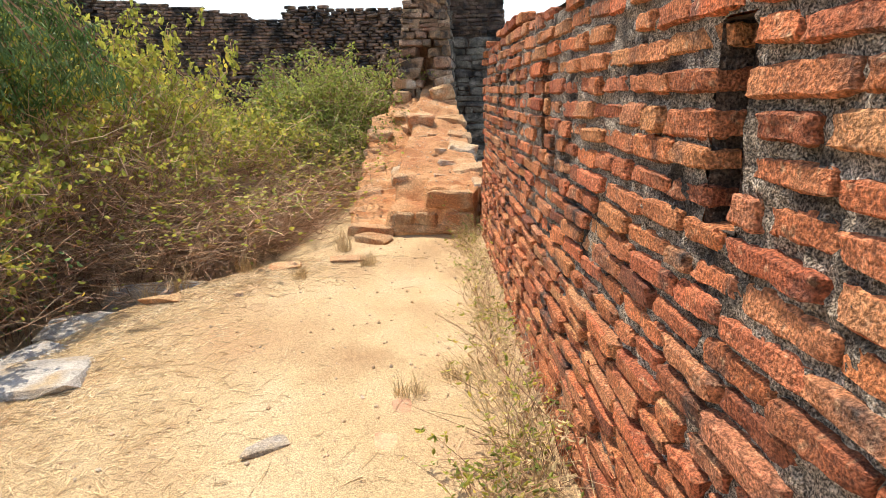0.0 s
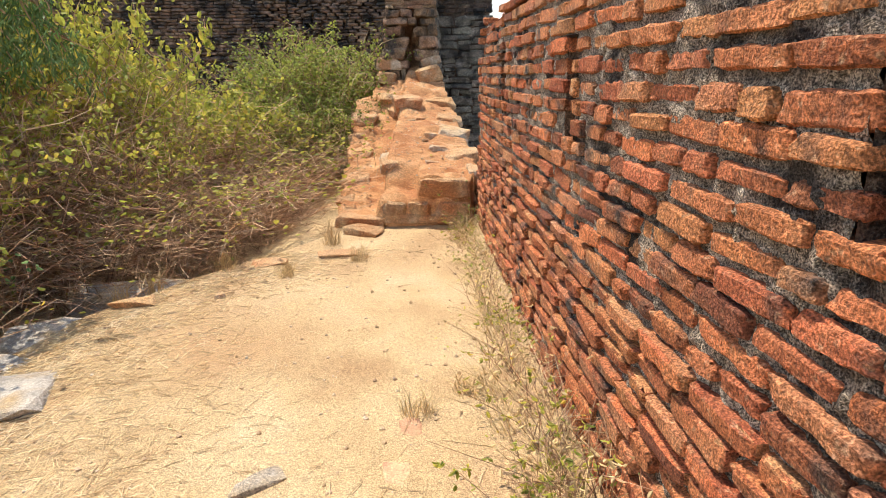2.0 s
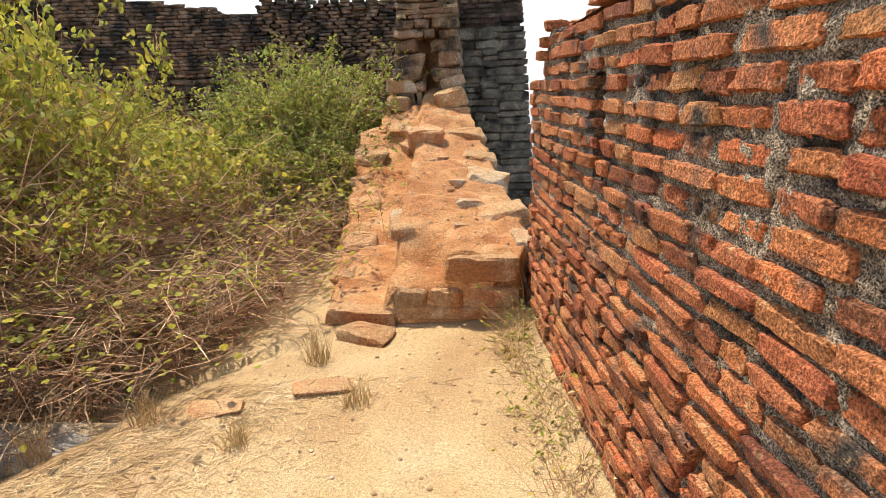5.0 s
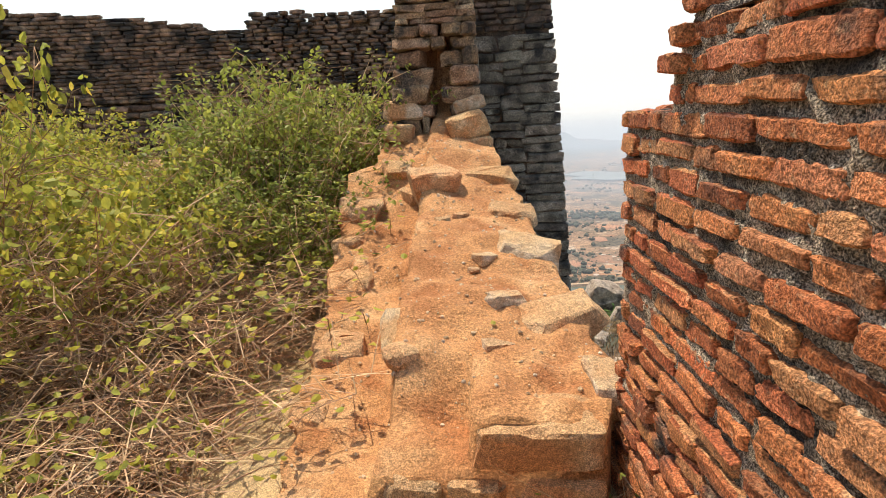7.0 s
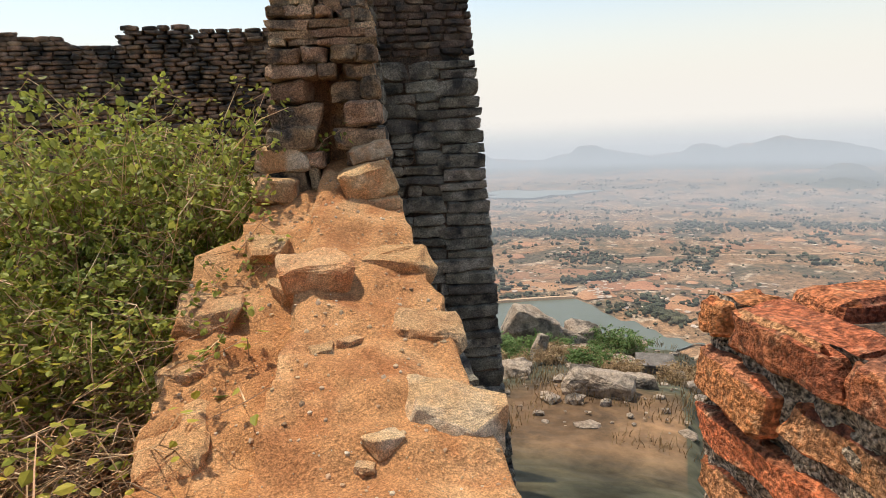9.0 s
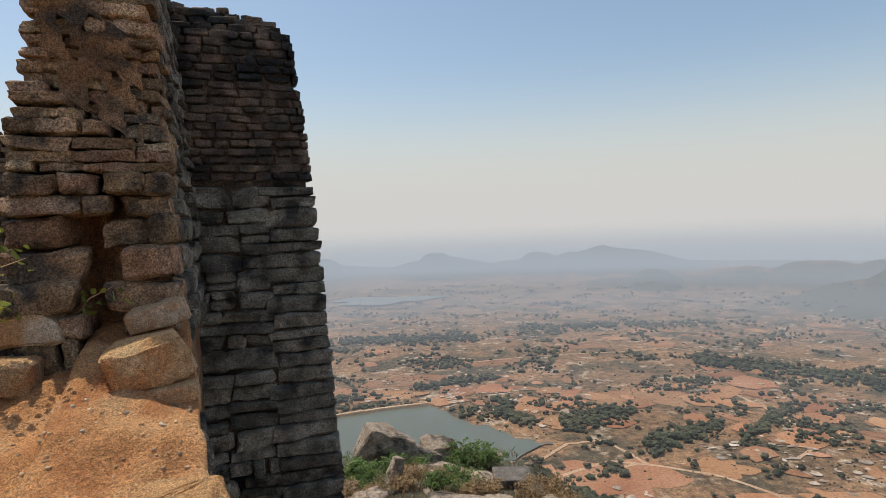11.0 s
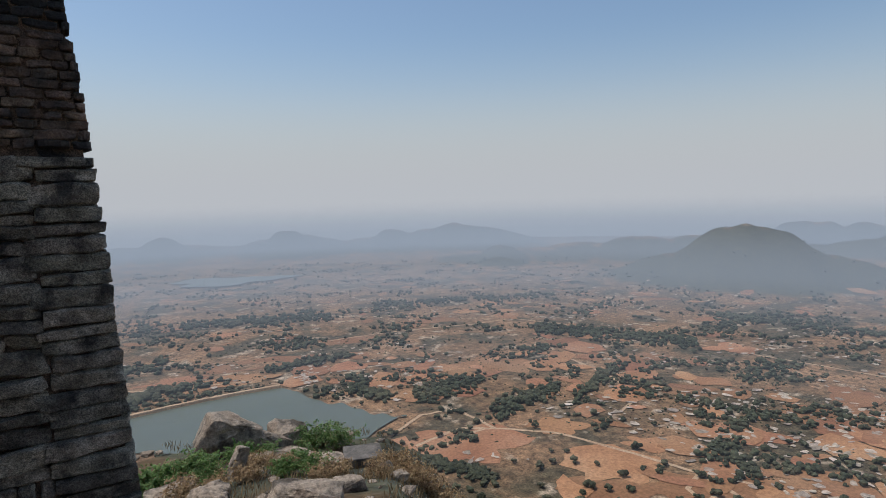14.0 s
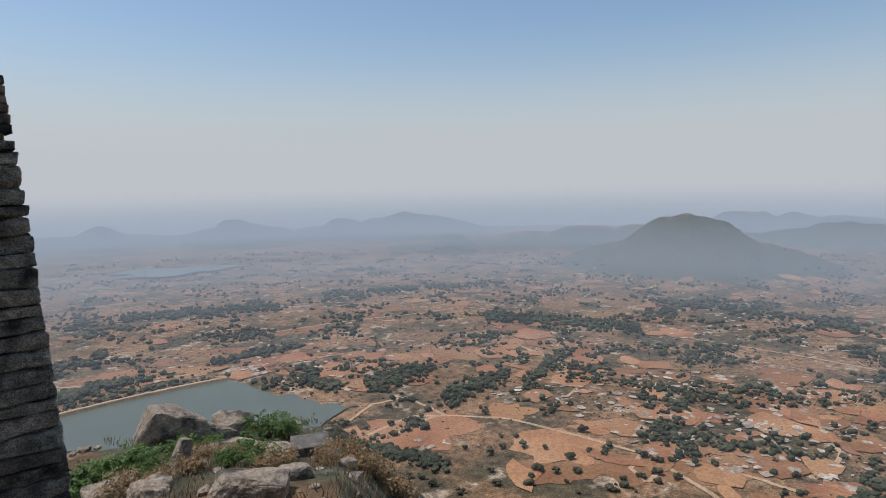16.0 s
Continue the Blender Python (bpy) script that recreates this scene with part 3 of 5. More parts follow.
# the broad bare field beside the reservoir and others crossed by tracks
vs, fs = [], []
FIELDS = [(34.5, 562, 5.6, 44), (50, 530, 4.5, 34), (57, 500, 4.5, 26), (63, 520, 4, 26), (66, 560, 3.2, 20), (44, 610, 3, 20), (12, 830, 4.5, 24), (16, 905, 5, 30), (24, 1010, 3.0, 24), (38, 830, 4.2, 34), (60, 640, 4.0, 22), (66, 720, 3.5, 26), (8, 870, 3, 20), (53, 580, 3.0, 16), (70, 480, 4, 26), (48, 480, 4, 20), (27, 760, 2.2, 18), (32, 1150, 3, 30), (56, 760, 3, 20)]
for a, r, da, dr in FIELDS:
    base = len(vs)
    for k in range(26):
        t = 2 * math.pi * k / 26
        w = 1 + 0.75 * noise.noise((math.cos(t) * 2 + a, math.sin(t) * 2, r * 0.01))
        p = polar(a + da * math.cos(t) * w, r + dr * math.sin(t) * w, 0.35)
        if lake_in(p.x, p.y, 6):
            p = polar(a + da * 0.3 * math.cos(t), r + dr * 0.3 * math.sin(t), 0.35)
        vs.append(p)
    fs.append(tuple(range(base, base + 26)))
tagged(from_np("field", vs, fs, M_FIELD), "broad bare orange fields crossed by dirt tracks", "field", kind="stuff")

# trees of the plain: low crowns, thousands of them
ico = bmesh.new()
bmesh.ops.create_icosphere(ico, subdivisions=1, radius=1)
IV, IF = [v.co.copy() for v in ico.verts], [tuple(v.index for v in f.verts) for f in ico.faces]
ico.free()
vs, fs = [], []
count = 0
while count < 14000:
    a, r = rng.uniform(-5, 80), 455 * (2300 / 455) ** (rng.random() ** 0.8)
    c = polar(a, r)
    dens = noise.noise((c.x * 0.011, c.y * 0.011, 4)) + 0.6 * noise.noise((c.x * 0.035, c.y * 0.035, 6))
    if lake_in(c.x, c.y, 12) or c.z > PLAIN + 105 or (c.z > PLAIN + 25 and rng.random() < 0.4) or dens < rng.uniform(0.0, 0.55) + (0.25 if r < 640 else 0):
        continue
    count += 1
    s = (0.7 + 3.9 * rng.random() ** 3) * (1.1 if r < 900 else 1.3)
    if c.z > PLAIN + 25:
        s *= 0.8
    for k in range(1 if r > 1300 else 2):
        o = c + Vector((rng.uniform(-0.7, 0.7) * s, rng.uniform(-0.7, 0.7) * s, 0.55 * s * (1 if k == 0 else rng.uniform(0.7, 1.3))))
        q = s * rng.uniform(0.6, 1.0)
        base = len(vs)
        for v in IV:
            d = q * rng.uniform(0.7, 1.15)
            vs.append((o.x + v.x * d, o.y + v.y * d, o.z + v.z * d * 0.8))
        fs += [tuple(base + i for i in f) for f in IF]
# full-grown single trees on the nearer fields
for _ in range(420):
    a, r = rng.uniform(-4, 79), 440 * (900 / 440) ** rng.random()
    c = polar(a, r)
    if lake_in(c.x, c.y, 8) or c.z > PLAIN + 12 or noise.noise((c.x * 0.006, c.y * 0.006, 21)) < rng.uniform(-0.6, 0.2):
        continue
    s = rng.uniform(2.0, 4.2)
    for k in range(6):
        o = c + Vector((rng.uniform(-0.75, 0.75) * s, rng.uniform(-0.75, 0.75) * s, s * rng.uniform(0.6, 1.2)))
        q = s * rng.uniform(0.45, 0.75)
        base = len(vs)
        for v in IV:
            d = q * rng.uniform(0.75, 1.15)
            vs.append((o.x + v.x * d, o.y + v.y * d, o.z + v.z * d * 0.85))
        fs += [tuple(base + i for i in f) for f in IF]
# low scrub
for _ in range(5000):
    a, r = rng.uniform(-4, 79), 560 * (1700 / 455) ** rng.random()
    c = polar(a, r)
    if lake_in(c.x, c.y, 5) or noise.noise((c.x * 0.009, c.y * 0.009, 14)) < rng.uniform(-0.5, 0.4):
        continue
    q = rng.uniform(0.5, 1.5) * (1 if r < 900 else 1.4)
    base = len(vs)
    vs += [(c.x + v.x * q * rng.uniform(0.7, 1.3), c.y + v.y * q * rng.uniform(0.7, 1.3), c.z + 0.4 + v.z * q * 0.7) for v in IV]
    fs += [tuple(base + i for i in f) for f in IF]
# belts of trees: a plantation below the hill, groves and hedgerows farther out
BELTS = [(26.6, 545, 37.6, 492, 13, 420, 3.0), (16, 860, 24, 905, 16, 150, 4.0), (2, 800, 9, 830, 20, 130, 5.0), (38, 640, 44, 735, 30, 170, 4.2), (42, 1060, 57, 1010, 45, 420, 4.4), (24, 745, 27.5, 700, 22, 90, 4.5),
         (30, 700, 37, 760, 24, 140, 4.0), (46, 690, 50, 860, 22, 120, 4.0), (9, 1250, 22, 1230, 45, 260, 4.5), (55, 720, 66, 690, 18, 110, 3.6), (60, 560, 72, 600, 25, 90, 3.6), (26, 1330, 44, 1420, 40, 220, 4.5), (58, 1250, 74, 1150, 50, 260, 4.5)]
for a0, r0, a1, r1, w, cnt, sz in BELTS:
    for _ in range(cnt):
        u = rng.random()
        c = polar(a0 + (a1 - a0) * u + rng.gauss(0, 0.25), r0 + (r1 - r0) * u + rng.gauss(0, w * 0.5))
        if lake_in(c.x, c.y, 4):
            continue
        s = sz * rng.uniform(0.6, 1.2)
        for k in range(2):
            o = c + Vector((rng.uniform(-0.6, 0.6) * s, rng.uniform(-0.6, 0.6) * s, s * rng.uniform(0.5, 0.9)))
            q = s * rng.uniform(0.6, 1.0)
            base = len(vs)
            for v in IV:
                d = q * rng.uniform(0.7, 1.15)
                vs.append((o.x + v.x * d, o.y + v.y * d, o.z + v.z * d * 0.85))
            fs += [tuple(base + i for i in f) for f in IF]
tagged(from_np("tree_cover", vs, fs, M_TREE, smooth=False), "scattered dark green trees and scrub over the plain", "trees", kind="stuff")

# ---- glowing shells that stand in for haze between the plain and the sky ----
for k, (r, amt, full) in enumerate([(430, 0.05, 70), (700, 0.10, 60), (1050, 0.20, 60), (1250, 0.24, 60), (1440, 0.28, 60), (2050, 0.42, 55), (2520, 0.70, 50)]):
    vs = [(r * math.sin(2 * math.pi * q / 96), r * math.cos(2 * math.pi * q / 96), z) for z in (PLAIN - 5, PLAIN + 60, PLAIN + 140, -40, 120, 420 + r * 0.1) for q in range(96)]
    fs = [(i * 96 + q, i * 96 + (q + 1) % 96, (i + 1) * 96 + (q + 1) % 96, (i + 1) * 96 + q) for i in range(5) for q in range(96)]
    tagged(from_np("haze", vs, fs, haze_glow_mat("plain_haze_glow", amt, PLAIN + 2, PLAIN + full, -150, 0), smooth=True), "glowing see-through shell standing in for bluish haze over the plain", "haze", kind="structure")
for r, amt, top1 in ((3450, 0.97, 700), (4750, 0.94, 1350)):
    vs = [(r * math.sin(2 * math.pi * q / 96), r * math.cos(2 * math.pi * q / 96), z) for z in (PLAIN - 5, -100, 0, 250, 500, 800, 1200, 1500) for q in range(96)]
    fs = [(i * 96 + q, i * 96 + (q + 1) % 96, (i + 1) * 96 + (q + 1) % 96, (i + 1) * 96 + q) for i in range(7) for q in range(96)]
    tagged(from_np("haze", vs, fs, haze_glow_mat("horizon_haze_glow", amt, PLAIN - 6, PLAIN, -160, top1, (0.775, 0.785, 0.80)), smooth=True), "glowing see-through shell standing in for pale milky haze along the horizon", "haze", kind="structure")

# ---- fort floor ----
def path_left(y):
    """Left border of the trodden path, along which the thicket begins."""
    return -2.75 + 0.12 * y + (0.0 if y < 3.2 else 0.62 * (y - 3.2)) if y < 5.0 else -1.2


def fort_z(x, y):
    z = floor_z(x, y)
    z += 0.025 * noise.noise((x * 0.9, y * 0.9, 0)) + 0.010 * noise.noise((x * 4, y * 4, 2)) + 0.004 * noise.noise((x * 14, y * 14, 4))
    e = path_left(y) - x
    if e > 0:
        z -= min(0.35, e * 0.35)
    if y > 9:
        z += min(0.9, (y - 9) * 0.14)
    if x > wall_x(y) - 0.25:
        z += 0.05 * min(1, (x - wall_x(y) + 0.25) / 0.2)
    return z


def axis(lo, mid0, mid1, hi, fine, coarse):
    a, v = [], lo
    while v < hi:
        a.append(v)
        v += fine if mid0 <= v < mid1 else coarse
    return a + [hi]


xs, ys = axis(-16, -2.8, 0.7, 0.95, 0.035, 0.3), axis(-5, 0.2, 5.3, 19, 0.04, 0.3)
vs = [(x, y, fort_z(x, y)) for y in ys for x in xs]
NX = len(xs)
fs = [(j * NX + i, j * NX + i + 1, (j + 1) * NX + i + 1, (j + 1) * NX + i) for j in range(len(ys) - 1) for i in range(NX - 1) if not (xs[i] > -0.5 and ys[j] > 5.4)]
tagged(from_np("floor", vs, fs, M_SAND, smooth=True), "sandy trodden path along the top of the rampart", "path", kind="structure")

# retaining masonry under the rampart, towards the valley
bm = bmesh.new()
for x0, x1, y0, y1, z0, z1 in ((0.55, 1.05, -5.2, 5.35, -4.5, -0.02), (-1.28, -0.34, 5.3, 10.6, -4.5, 0.0), (-0.36, 0.06, 5.3, 6.5, -4.5, 0.0), (0.05, 0.60, 5.34, 5.98, -4.5, 0.22), (-16, 0.6, -5.4, -5.0, -4.5, -0.2), (-16.3, -15.9, -5.4, 19, -4.5, -0.3), (-16, 1.0, 18.9, 19.3, -4.5, 0.5)):
    g = bmesh.ops.create_cube(bm, size=1)
    for v in g["verts"]:
        v.co = Vector((x0 + (v.co.x + 0.5) * (x1 - x0), y0 + (v.co.y + 0.5) * (y1 - y0), z0 + (v.co.z + 0.5) * (z1 - z0)))
bmesh.ops.subdivide_edges(bm, edges=bm.edges[:], cuts=3, use_grid_fill=True)
for v in bm.verts:
    if v.co.z < 0.18:
        v.co += Vector((n3(v.co, 2, 1), n3(v.co, 2, 2), 0.4 * n3(v.co, 2, 3))) * 0.05
tagged(mesh_ob("wall_rampart", bm, M_CORE), "dark stone rampart masonry below the path", "wall", kind="structure")

# ---- brick parapet ----
SLOTS = (-0.86, 0.745, 2.33, 3.94)
SLOT_W, SLOT_Z0, SLOT_Z1 = 0.095, 1.20, 1.575
COURSE = 0.075
WALL_Y0, WALL_Y1 = -2.4, 5.40


def wall_top(y):
    return 1.84 + 0.02 * math.sin(y * 2.2) if y < 4.87 else 1.79 if y < 4.93 else 1.71 if y < 5.0 else 1.585


def in_slot(y, z, pad=0.0):
    return SLOT_Z0 - pad < z < SLOT_Z1 + pad and any(abs(y - s) < SLOT_W / 2 + pad for s in SLOTS)


def wall_ny(y):
    d = -0.125 + 0.013 * y
    n = Vector((-1, d, 0)).normalized()
    return n


def wall_pt(y, z, out=0.0):
    """A point of the wall's face; the lower part bulges towards the path."""
    bulge = 0.05 * max(0, 1 - z / 0.8)
    p = Vector((wall_x(y) - bulge, y, z))
    return p + wall_ny(y) * out


brick_wall = thing("wall_parapet", (0.45, 1.6, 0.05), "weathered red brick parapet wall with deep mortar joints and loopholes", "wall", kind="structure")
brick_wall.location = (0, 0, 0)
vs, fs, ids = [], [], {}
dy, dz = 0.0125, 0.0125
NYW, NZW = int((WALL_Y1 - WALL_Y0) / dy), 146
for j in range(NZW + 1):
    for i in range(NYW + 1):
        y, z = WALL_Y0 + i * dy, -0.06 + j * dz
        d = -0.005 + 0.009 * noise.noise((y * 7, z * 9, 1)) + 0.012 * noise.noise((y * 24, z * 26, 5)) + 0.010 * noise.noise((y * 52, z * 55, 8))
        vs.append(wall_pt(y, z, d))
for j in range(NZW):
    for i in range(NYW):
        y, z = WALL_Y0 + (i + 0.5) * dy, -0.06 + (j + 0.5) * dz
        if in_slot(y, z, 0.014) or z > wall_top(y) - 0.004:
            continue
        fs.append((j * (NYW + 1) + i, (j + 1) * (NYW + 1) + i, (j + 1) * (NYW + 1) + i + 1, j * (NYW + 1) + i + 1))
from_np("mortar", vs, fs, M_MORTAR, brick_wall, smooth=True)


def prism(bm, quads, depth_dir):
    """Box from a front quad pushed along a vector."""
    a = [bm.verts.new(p) for p in quads]
    b = [bm.verts.new(Vector(p) + depth_dir) for p in quads]
    bm.faces.new(b)
    for k in range(4):
        bm.faces.new((a[k], a[(k + 1) % 4], b[(k + 1) % 4], b[k]))


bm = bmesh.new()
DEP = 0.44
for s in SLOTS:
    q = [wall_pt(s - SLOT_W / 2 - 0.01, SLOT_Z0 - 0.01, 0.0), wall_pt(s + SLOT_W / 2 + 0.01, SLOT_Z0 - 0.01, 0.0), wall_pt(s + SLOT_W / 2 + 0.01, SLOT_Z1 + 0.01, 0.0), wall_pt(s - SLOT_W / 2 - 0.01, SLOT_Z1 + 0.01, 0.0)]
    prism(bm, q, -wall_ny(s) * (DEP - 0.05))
# lined with the dark core material, not mortar
part("loophole_lining", bm, M_CORE, brick_wall, "dark lining of the loopholes")
# back, top and end of the wall's core
bm = bmesh.new()
prev = None
steps = [WALL_Y0 + k * 0.2 for k in range(int((WALL_Y1 - WALL_Y0) / 0.2) + 1)]
steps = sorted(set([round(s, 3) for s in steps if s < WALL_Y1 - 0.05] + [4.86, 4.87, 4.92, 4.93, 4.99, 5.0, WALL_Y1 - 0.02]))
for y in steps:
    t = wall_top(y) - 0.02
    ring = [bm.verts.new(wall_pt(y, t, -0.03)), bm.verts.new(wall_pt(y, t, -DEP)), bm.verts.new(wall_pt(y, -0.3, -DEP)), bm.verts.new(wall_pt(y, -0.3, -0.045))]
    if prev:
        for k in range(2):
            bm.faces.new((prev[k], prev[k + 1], ring[k + 1], ring[k]))
    else:
        bm.faces.new(ring)
    prev = ring
bm.faces.new(prev[::-1])
part("core", bm, M_CORE, brick_wall)

# bricks: shapes shared between alike pieces
brng = random.Random(11)
BR_H, BR_D = 0.054, 0.085
shapes = []
for k in range(16):
    L = (0.12, 0.16, 0.19, 0.22, 0.24, 0.27, 0.21, 0.175)[k % 8]
    b = block_bm((BR_D, L, BR_H), 7, 0.055, 0.0, 40 + k, 1.3, 0, 0.07)
    me = bpy.data.meshes.new("brick")
    b.to_mesh(me)
    b.free()
    me.polygons.foreach_set("use_smooth", [True] * len(me.polygons))
    me.set_sharp_from_angle(angle=radians(24))
    me.materials.append(M_BRICK)
    shapes.append((L, me))
BRICKS = []
z, row = 0.045, 0
while z < 1.87:
    y = WALL_Y0 + brng.uniform(0, 0.15)
    while y < WALL_Y1 - 0.03:
        L, me = brng.choice(shapes)
        L *= brng.uniform(0.92, 1.08)
        end = y + L
        hit = next((s for s in SLOTS if SLOT_Z0 - 0.02 < z < SLOT_Z1 + 0.005 and y < s + SLOT_W / 2 and end > s - SLOT_W / 2), None)
        if hit is not None:
            left = hit - SLOT_W / 2 - y
            if left > 0.06:
                BRICKS.append((y + left / 2, z, left, me, row))
            y = hit + SLOT_W / 2
            continue
        if end > WALL_Y1:
            L = WALL_Y1 - y
            end = WALL_Y1
        mid = (y + end) / 2
        if L > 0.05 and z < min(wall_top(mid), wall_top(end - 0.04) + 0.01) and brng.random() > 0.012:
            BRICKS.append((mid, z, L, me, row))
        y = end + brng.choice((0.004, 0.008, 0.013, 0.024))
    z += COURSE * brng.uniform(0.97, 1.03)
    row += 1


def brick_pose(y, z, L, me, row):
    base = max(v[0] for v in shapes if v[1] == me)
    out = brng.uniform(-0.012, 0.008) + (0.014 if z < 0.8 else 0) - BR_D / 2 + 0.013
    p = wall_pt(y, z + 0.006 * noise.noise((y * 1.5, z * 9, 0)) + brng.uniform(-0.004, 0.004), out)
    turn = math.degrees(math.atan2(-(-0.125 + 0.013 * y), 1))
    return pose(*p, brng.uniform(-2.5, 2.5), brng.uniform(-4, 4) - (5 if z < 0.8 else 0), turn + brng.uniform(-3, 3)) @ Matrix.Diagonal((1, L / base, brng.uniform(0.80, 1.18), 1))


near = [b for b in BRICKS if 0.3 < b[0] < 4.6 and b[1] > 0.72]
brng.shuffle(near)
near = near[:300]
near_ids = {id(b) for b in near}
rest_v, rest_f = [], []
for b in BRICKS:
    m = brick_pose(*b)
    if id(b) in near_ids:
        ob = new("brick", b[3])
        ob.parent = brick_wall
        ob.matrix_world = m
    else:
        base = len(rest_v)
        rest_v += [m @ v.co for v in b[3].vertices]
        rest_f += [tuple(base + i for i in p.vertices) for p in b[3].polygons]
# the cut end and the top show the bricks of the core
for k in range(22):
    z = 0.10 + k * COURSE
    for i in range(3):
        m = pose(*(wall_pt(WALL_Y1 - 0.03, z, -0.10 - 0.13 * i)), brng.uniform(-4, 4), brng.uniform(-5, 5), brng.uniform(-6, 6) + 90) @ Matrix.Diagonal((1, brng.uniform(0.7, 0.9), 1, 1))
        if z < 1.575:
            base, me = len(rest_v), shapes[(k + i) % 16][1]
            rest_v += [m @ v.co for v in me.vertices]
            rest_f += [tuple(base + q for q in p.vertices) for p in me.polygons]
for k in range(4):
    for i in range(3):
        m = pose(*wall_pt(4.965 - 0.035 * k, 1.625 + k * 0.072, -0.04 - 0.14 * i), brng.uniform(-4, 4), brng.uniform(-5, 5), 90 + brng.uniform(-6, 6)) @ Matrix.Diagonal((1, 0.8, 1, 1))
        base, me = len(rest_v), shapes[(3 * k + i) % 16][1]
        rest_v += [m @ v.co for v in me.vertices]
        rest_f += [tuple(base + q for q in p.vertices) for p in me.polygons]
for y in [WALL_Y0 + 0.11 * k for k in range(71)]:
    for i in range(2):
        t = wall_top(y) - 0.02
        m = pose(*wall_pt(y + brng.uniform(-0.02, 0.02), t, -0.16 - 0.17 * i), brng.uniform(-4, 4), brng.uniform(-4, 4), 90 + brng.uniform(-9, 9)) @ Matrix.Diagonal((1, 0.95, 1, 1))
        base, me = len(rest_v), shapes[brng.randrange(16)][1]
        rest_v += [m @ v.co for v in me.vertices]
        rest_f += [tuple(base + q for q in p.vertices) for p in me.polygons]
for y, z in ((4.94, 1.665), (4.91, 1.735), (4.86, 1.805)):
    lump = part("mortar_bed", block_bm((0.36, 0.13, 0.05), 5, 0.16, 0.2, int(y * 100), 1.0, 0, 0.1), M_MORTAR, brick_wall)
    lump.matrix_world = pose(*wall_pt(y, z, -0.19), 0, 0, 4)
rest = from_np("brick_courses", rest_v, rest_f, M_BRICK_ISL, brick_wall, smooth=True)
rest.data.set_sharp_from_angle(angle=radians(24))
rest["kind"] = "stuff"

# ---- broken cross wall: an earth-covered ramp of rubble ----
def ramp_left(y):
    return lerp_tab(y, [(5.1, -1.13), (6.5, -1.27), (8.0, -1.36), (8.2, -1.15), (9.3, -1.18)])


def ramp_right(y):
    return lerp_tab(y, [(5.1, 0.12), (5.6, 0.22), (6.3, 0.14), (6.6, 0.08), (7.4, 0.0), (8.5, -0.16), (9.3, -0.25)])


def ramp_z(x, y):
    hi = lerp_tab(y, [(5.10, 0.54), (5.25, 0.58), (5.4, 0.60), (5.86, 0.66), (6.44, 0.82), (7.1, 0.95), (7.6, 1.08), (8.1, 1.24), (8.5, 1.33), (8.9, 1.52), (9.3, 1.6)])
    lo = lerp_tab(y, [(5.10, 0.20), (5.8, 0.26), (6.3, 0.32), (6.45, 0.46), (6.85, 0.52), (7.0, 0.66), (7.5, 0.80), (8.0, 1.12), (8.6, 1.3), (9.3, 1.5)])
    if y < 5.62 and x < -0.36:
        hi -= 0.20 * min(1, (5.62 - y) / 0.2)
    edge = -0.72 + 0.05 * noise.noise((y * 3, 0, 0))
    k = max(0.0, min(1.0, (x - edge + 0.02) / 0.04))
    z = lo + (hi - lo) * k
    mid = (ramp_left(y) + ramp_right(y)) / 2
    z += 0.05 * noise.noise((x * 2.6, y * 2.6, 1)) + 0.05 * (0.35 - abs(noise.noise((x * 3.3, y * 4.2, 6)))) + 0.028 * noise.noise((x * 8, y * 8, 2)) + 0.009 * noise.noise((x * 24, y * 24, 3))
    cr = max(0, x - mid) / 0.6
    z -= 0.05 * cr * cr
    return z


vs, fs = [], []
NXR, NYR = 72, 190
for j in range(NYR + 1):
    y = 5.13 + 4.2 * j / NYR
    a, b = ramp_left(y), ramp_right(y)
    for i in range(NXR + 1):
        s = i / NXR
        x = a + (b - a) * s
        if i in (0, NXR):
            vs.append((x + 0.03 * noise.noise((y * 5, s, 2)), y, -0.3 if i == 0 else -1.2))
        else:
            vs.append((x + (0.05 * noise.noise((y * 6, s, 1)) if i in (1, NXR - 1) else 0), y, ramp_z(x, y)))
fs = [(j * (NXR + 1) + i, j * (NXR + 1) + i + 1, (j + 1) * (NXR + 1) + i + 1, (j + 1) * (NXR + 1) + i) for j in range(NYR) for i in range(NXR)]
row0 = list(range(NXR + 1))
fs.append(tuple(row0[::-1]))
tagged(from_np("rubble_ramp", vs, fs, M_EARTH, smooth=True), "broken wall buried in orange earth, rising like a rough stair", "ramp", kind="structure")

# stones of the ramp: corner-built steps first
ST = "worn stone block stuck in the orange earth of the ramp"
stone("stone_block", (-0.115, 5.225, 0.47), (0.47, 0.26, 0.18), M_STONE, "large squared stone block forming the upper step", (0, 2, 1), 4, 0.05, 0.12, 1, group="stones of the ramp")
for k, (x0, x1) in enumerate([(-0.69, -0.47), (-0.46, -0.24), (-0.23, 0.10)]):
    stone("stone_block", ((x0 + x1) / 2, 5.205, 0.275), (x1 - x0, 0.22, 0.14), M_STONE, "squared stone of the lower step", (0, 2, 0), 4, 0.05, 0.12, 10 + k, group="stones of the ramp")
stone("stone_block", (-0.30, 5.20, 0.18), (0.80, 0.20, 0.09), M_STONE, "flat footing stone under the steps", (0, 2, 0), 4, 0.05, 0.15, 17, group="stones of the ramp")
stone("stone_slab", (-0.91, 5.24, 0.15), (0.46, 0.30, 0.12), M_STONE, "thick overhanging stone slab at the foot of the ramp", (0, 1, -3), 4, 0.06, 0.15, 5, group="stones of the ramp")


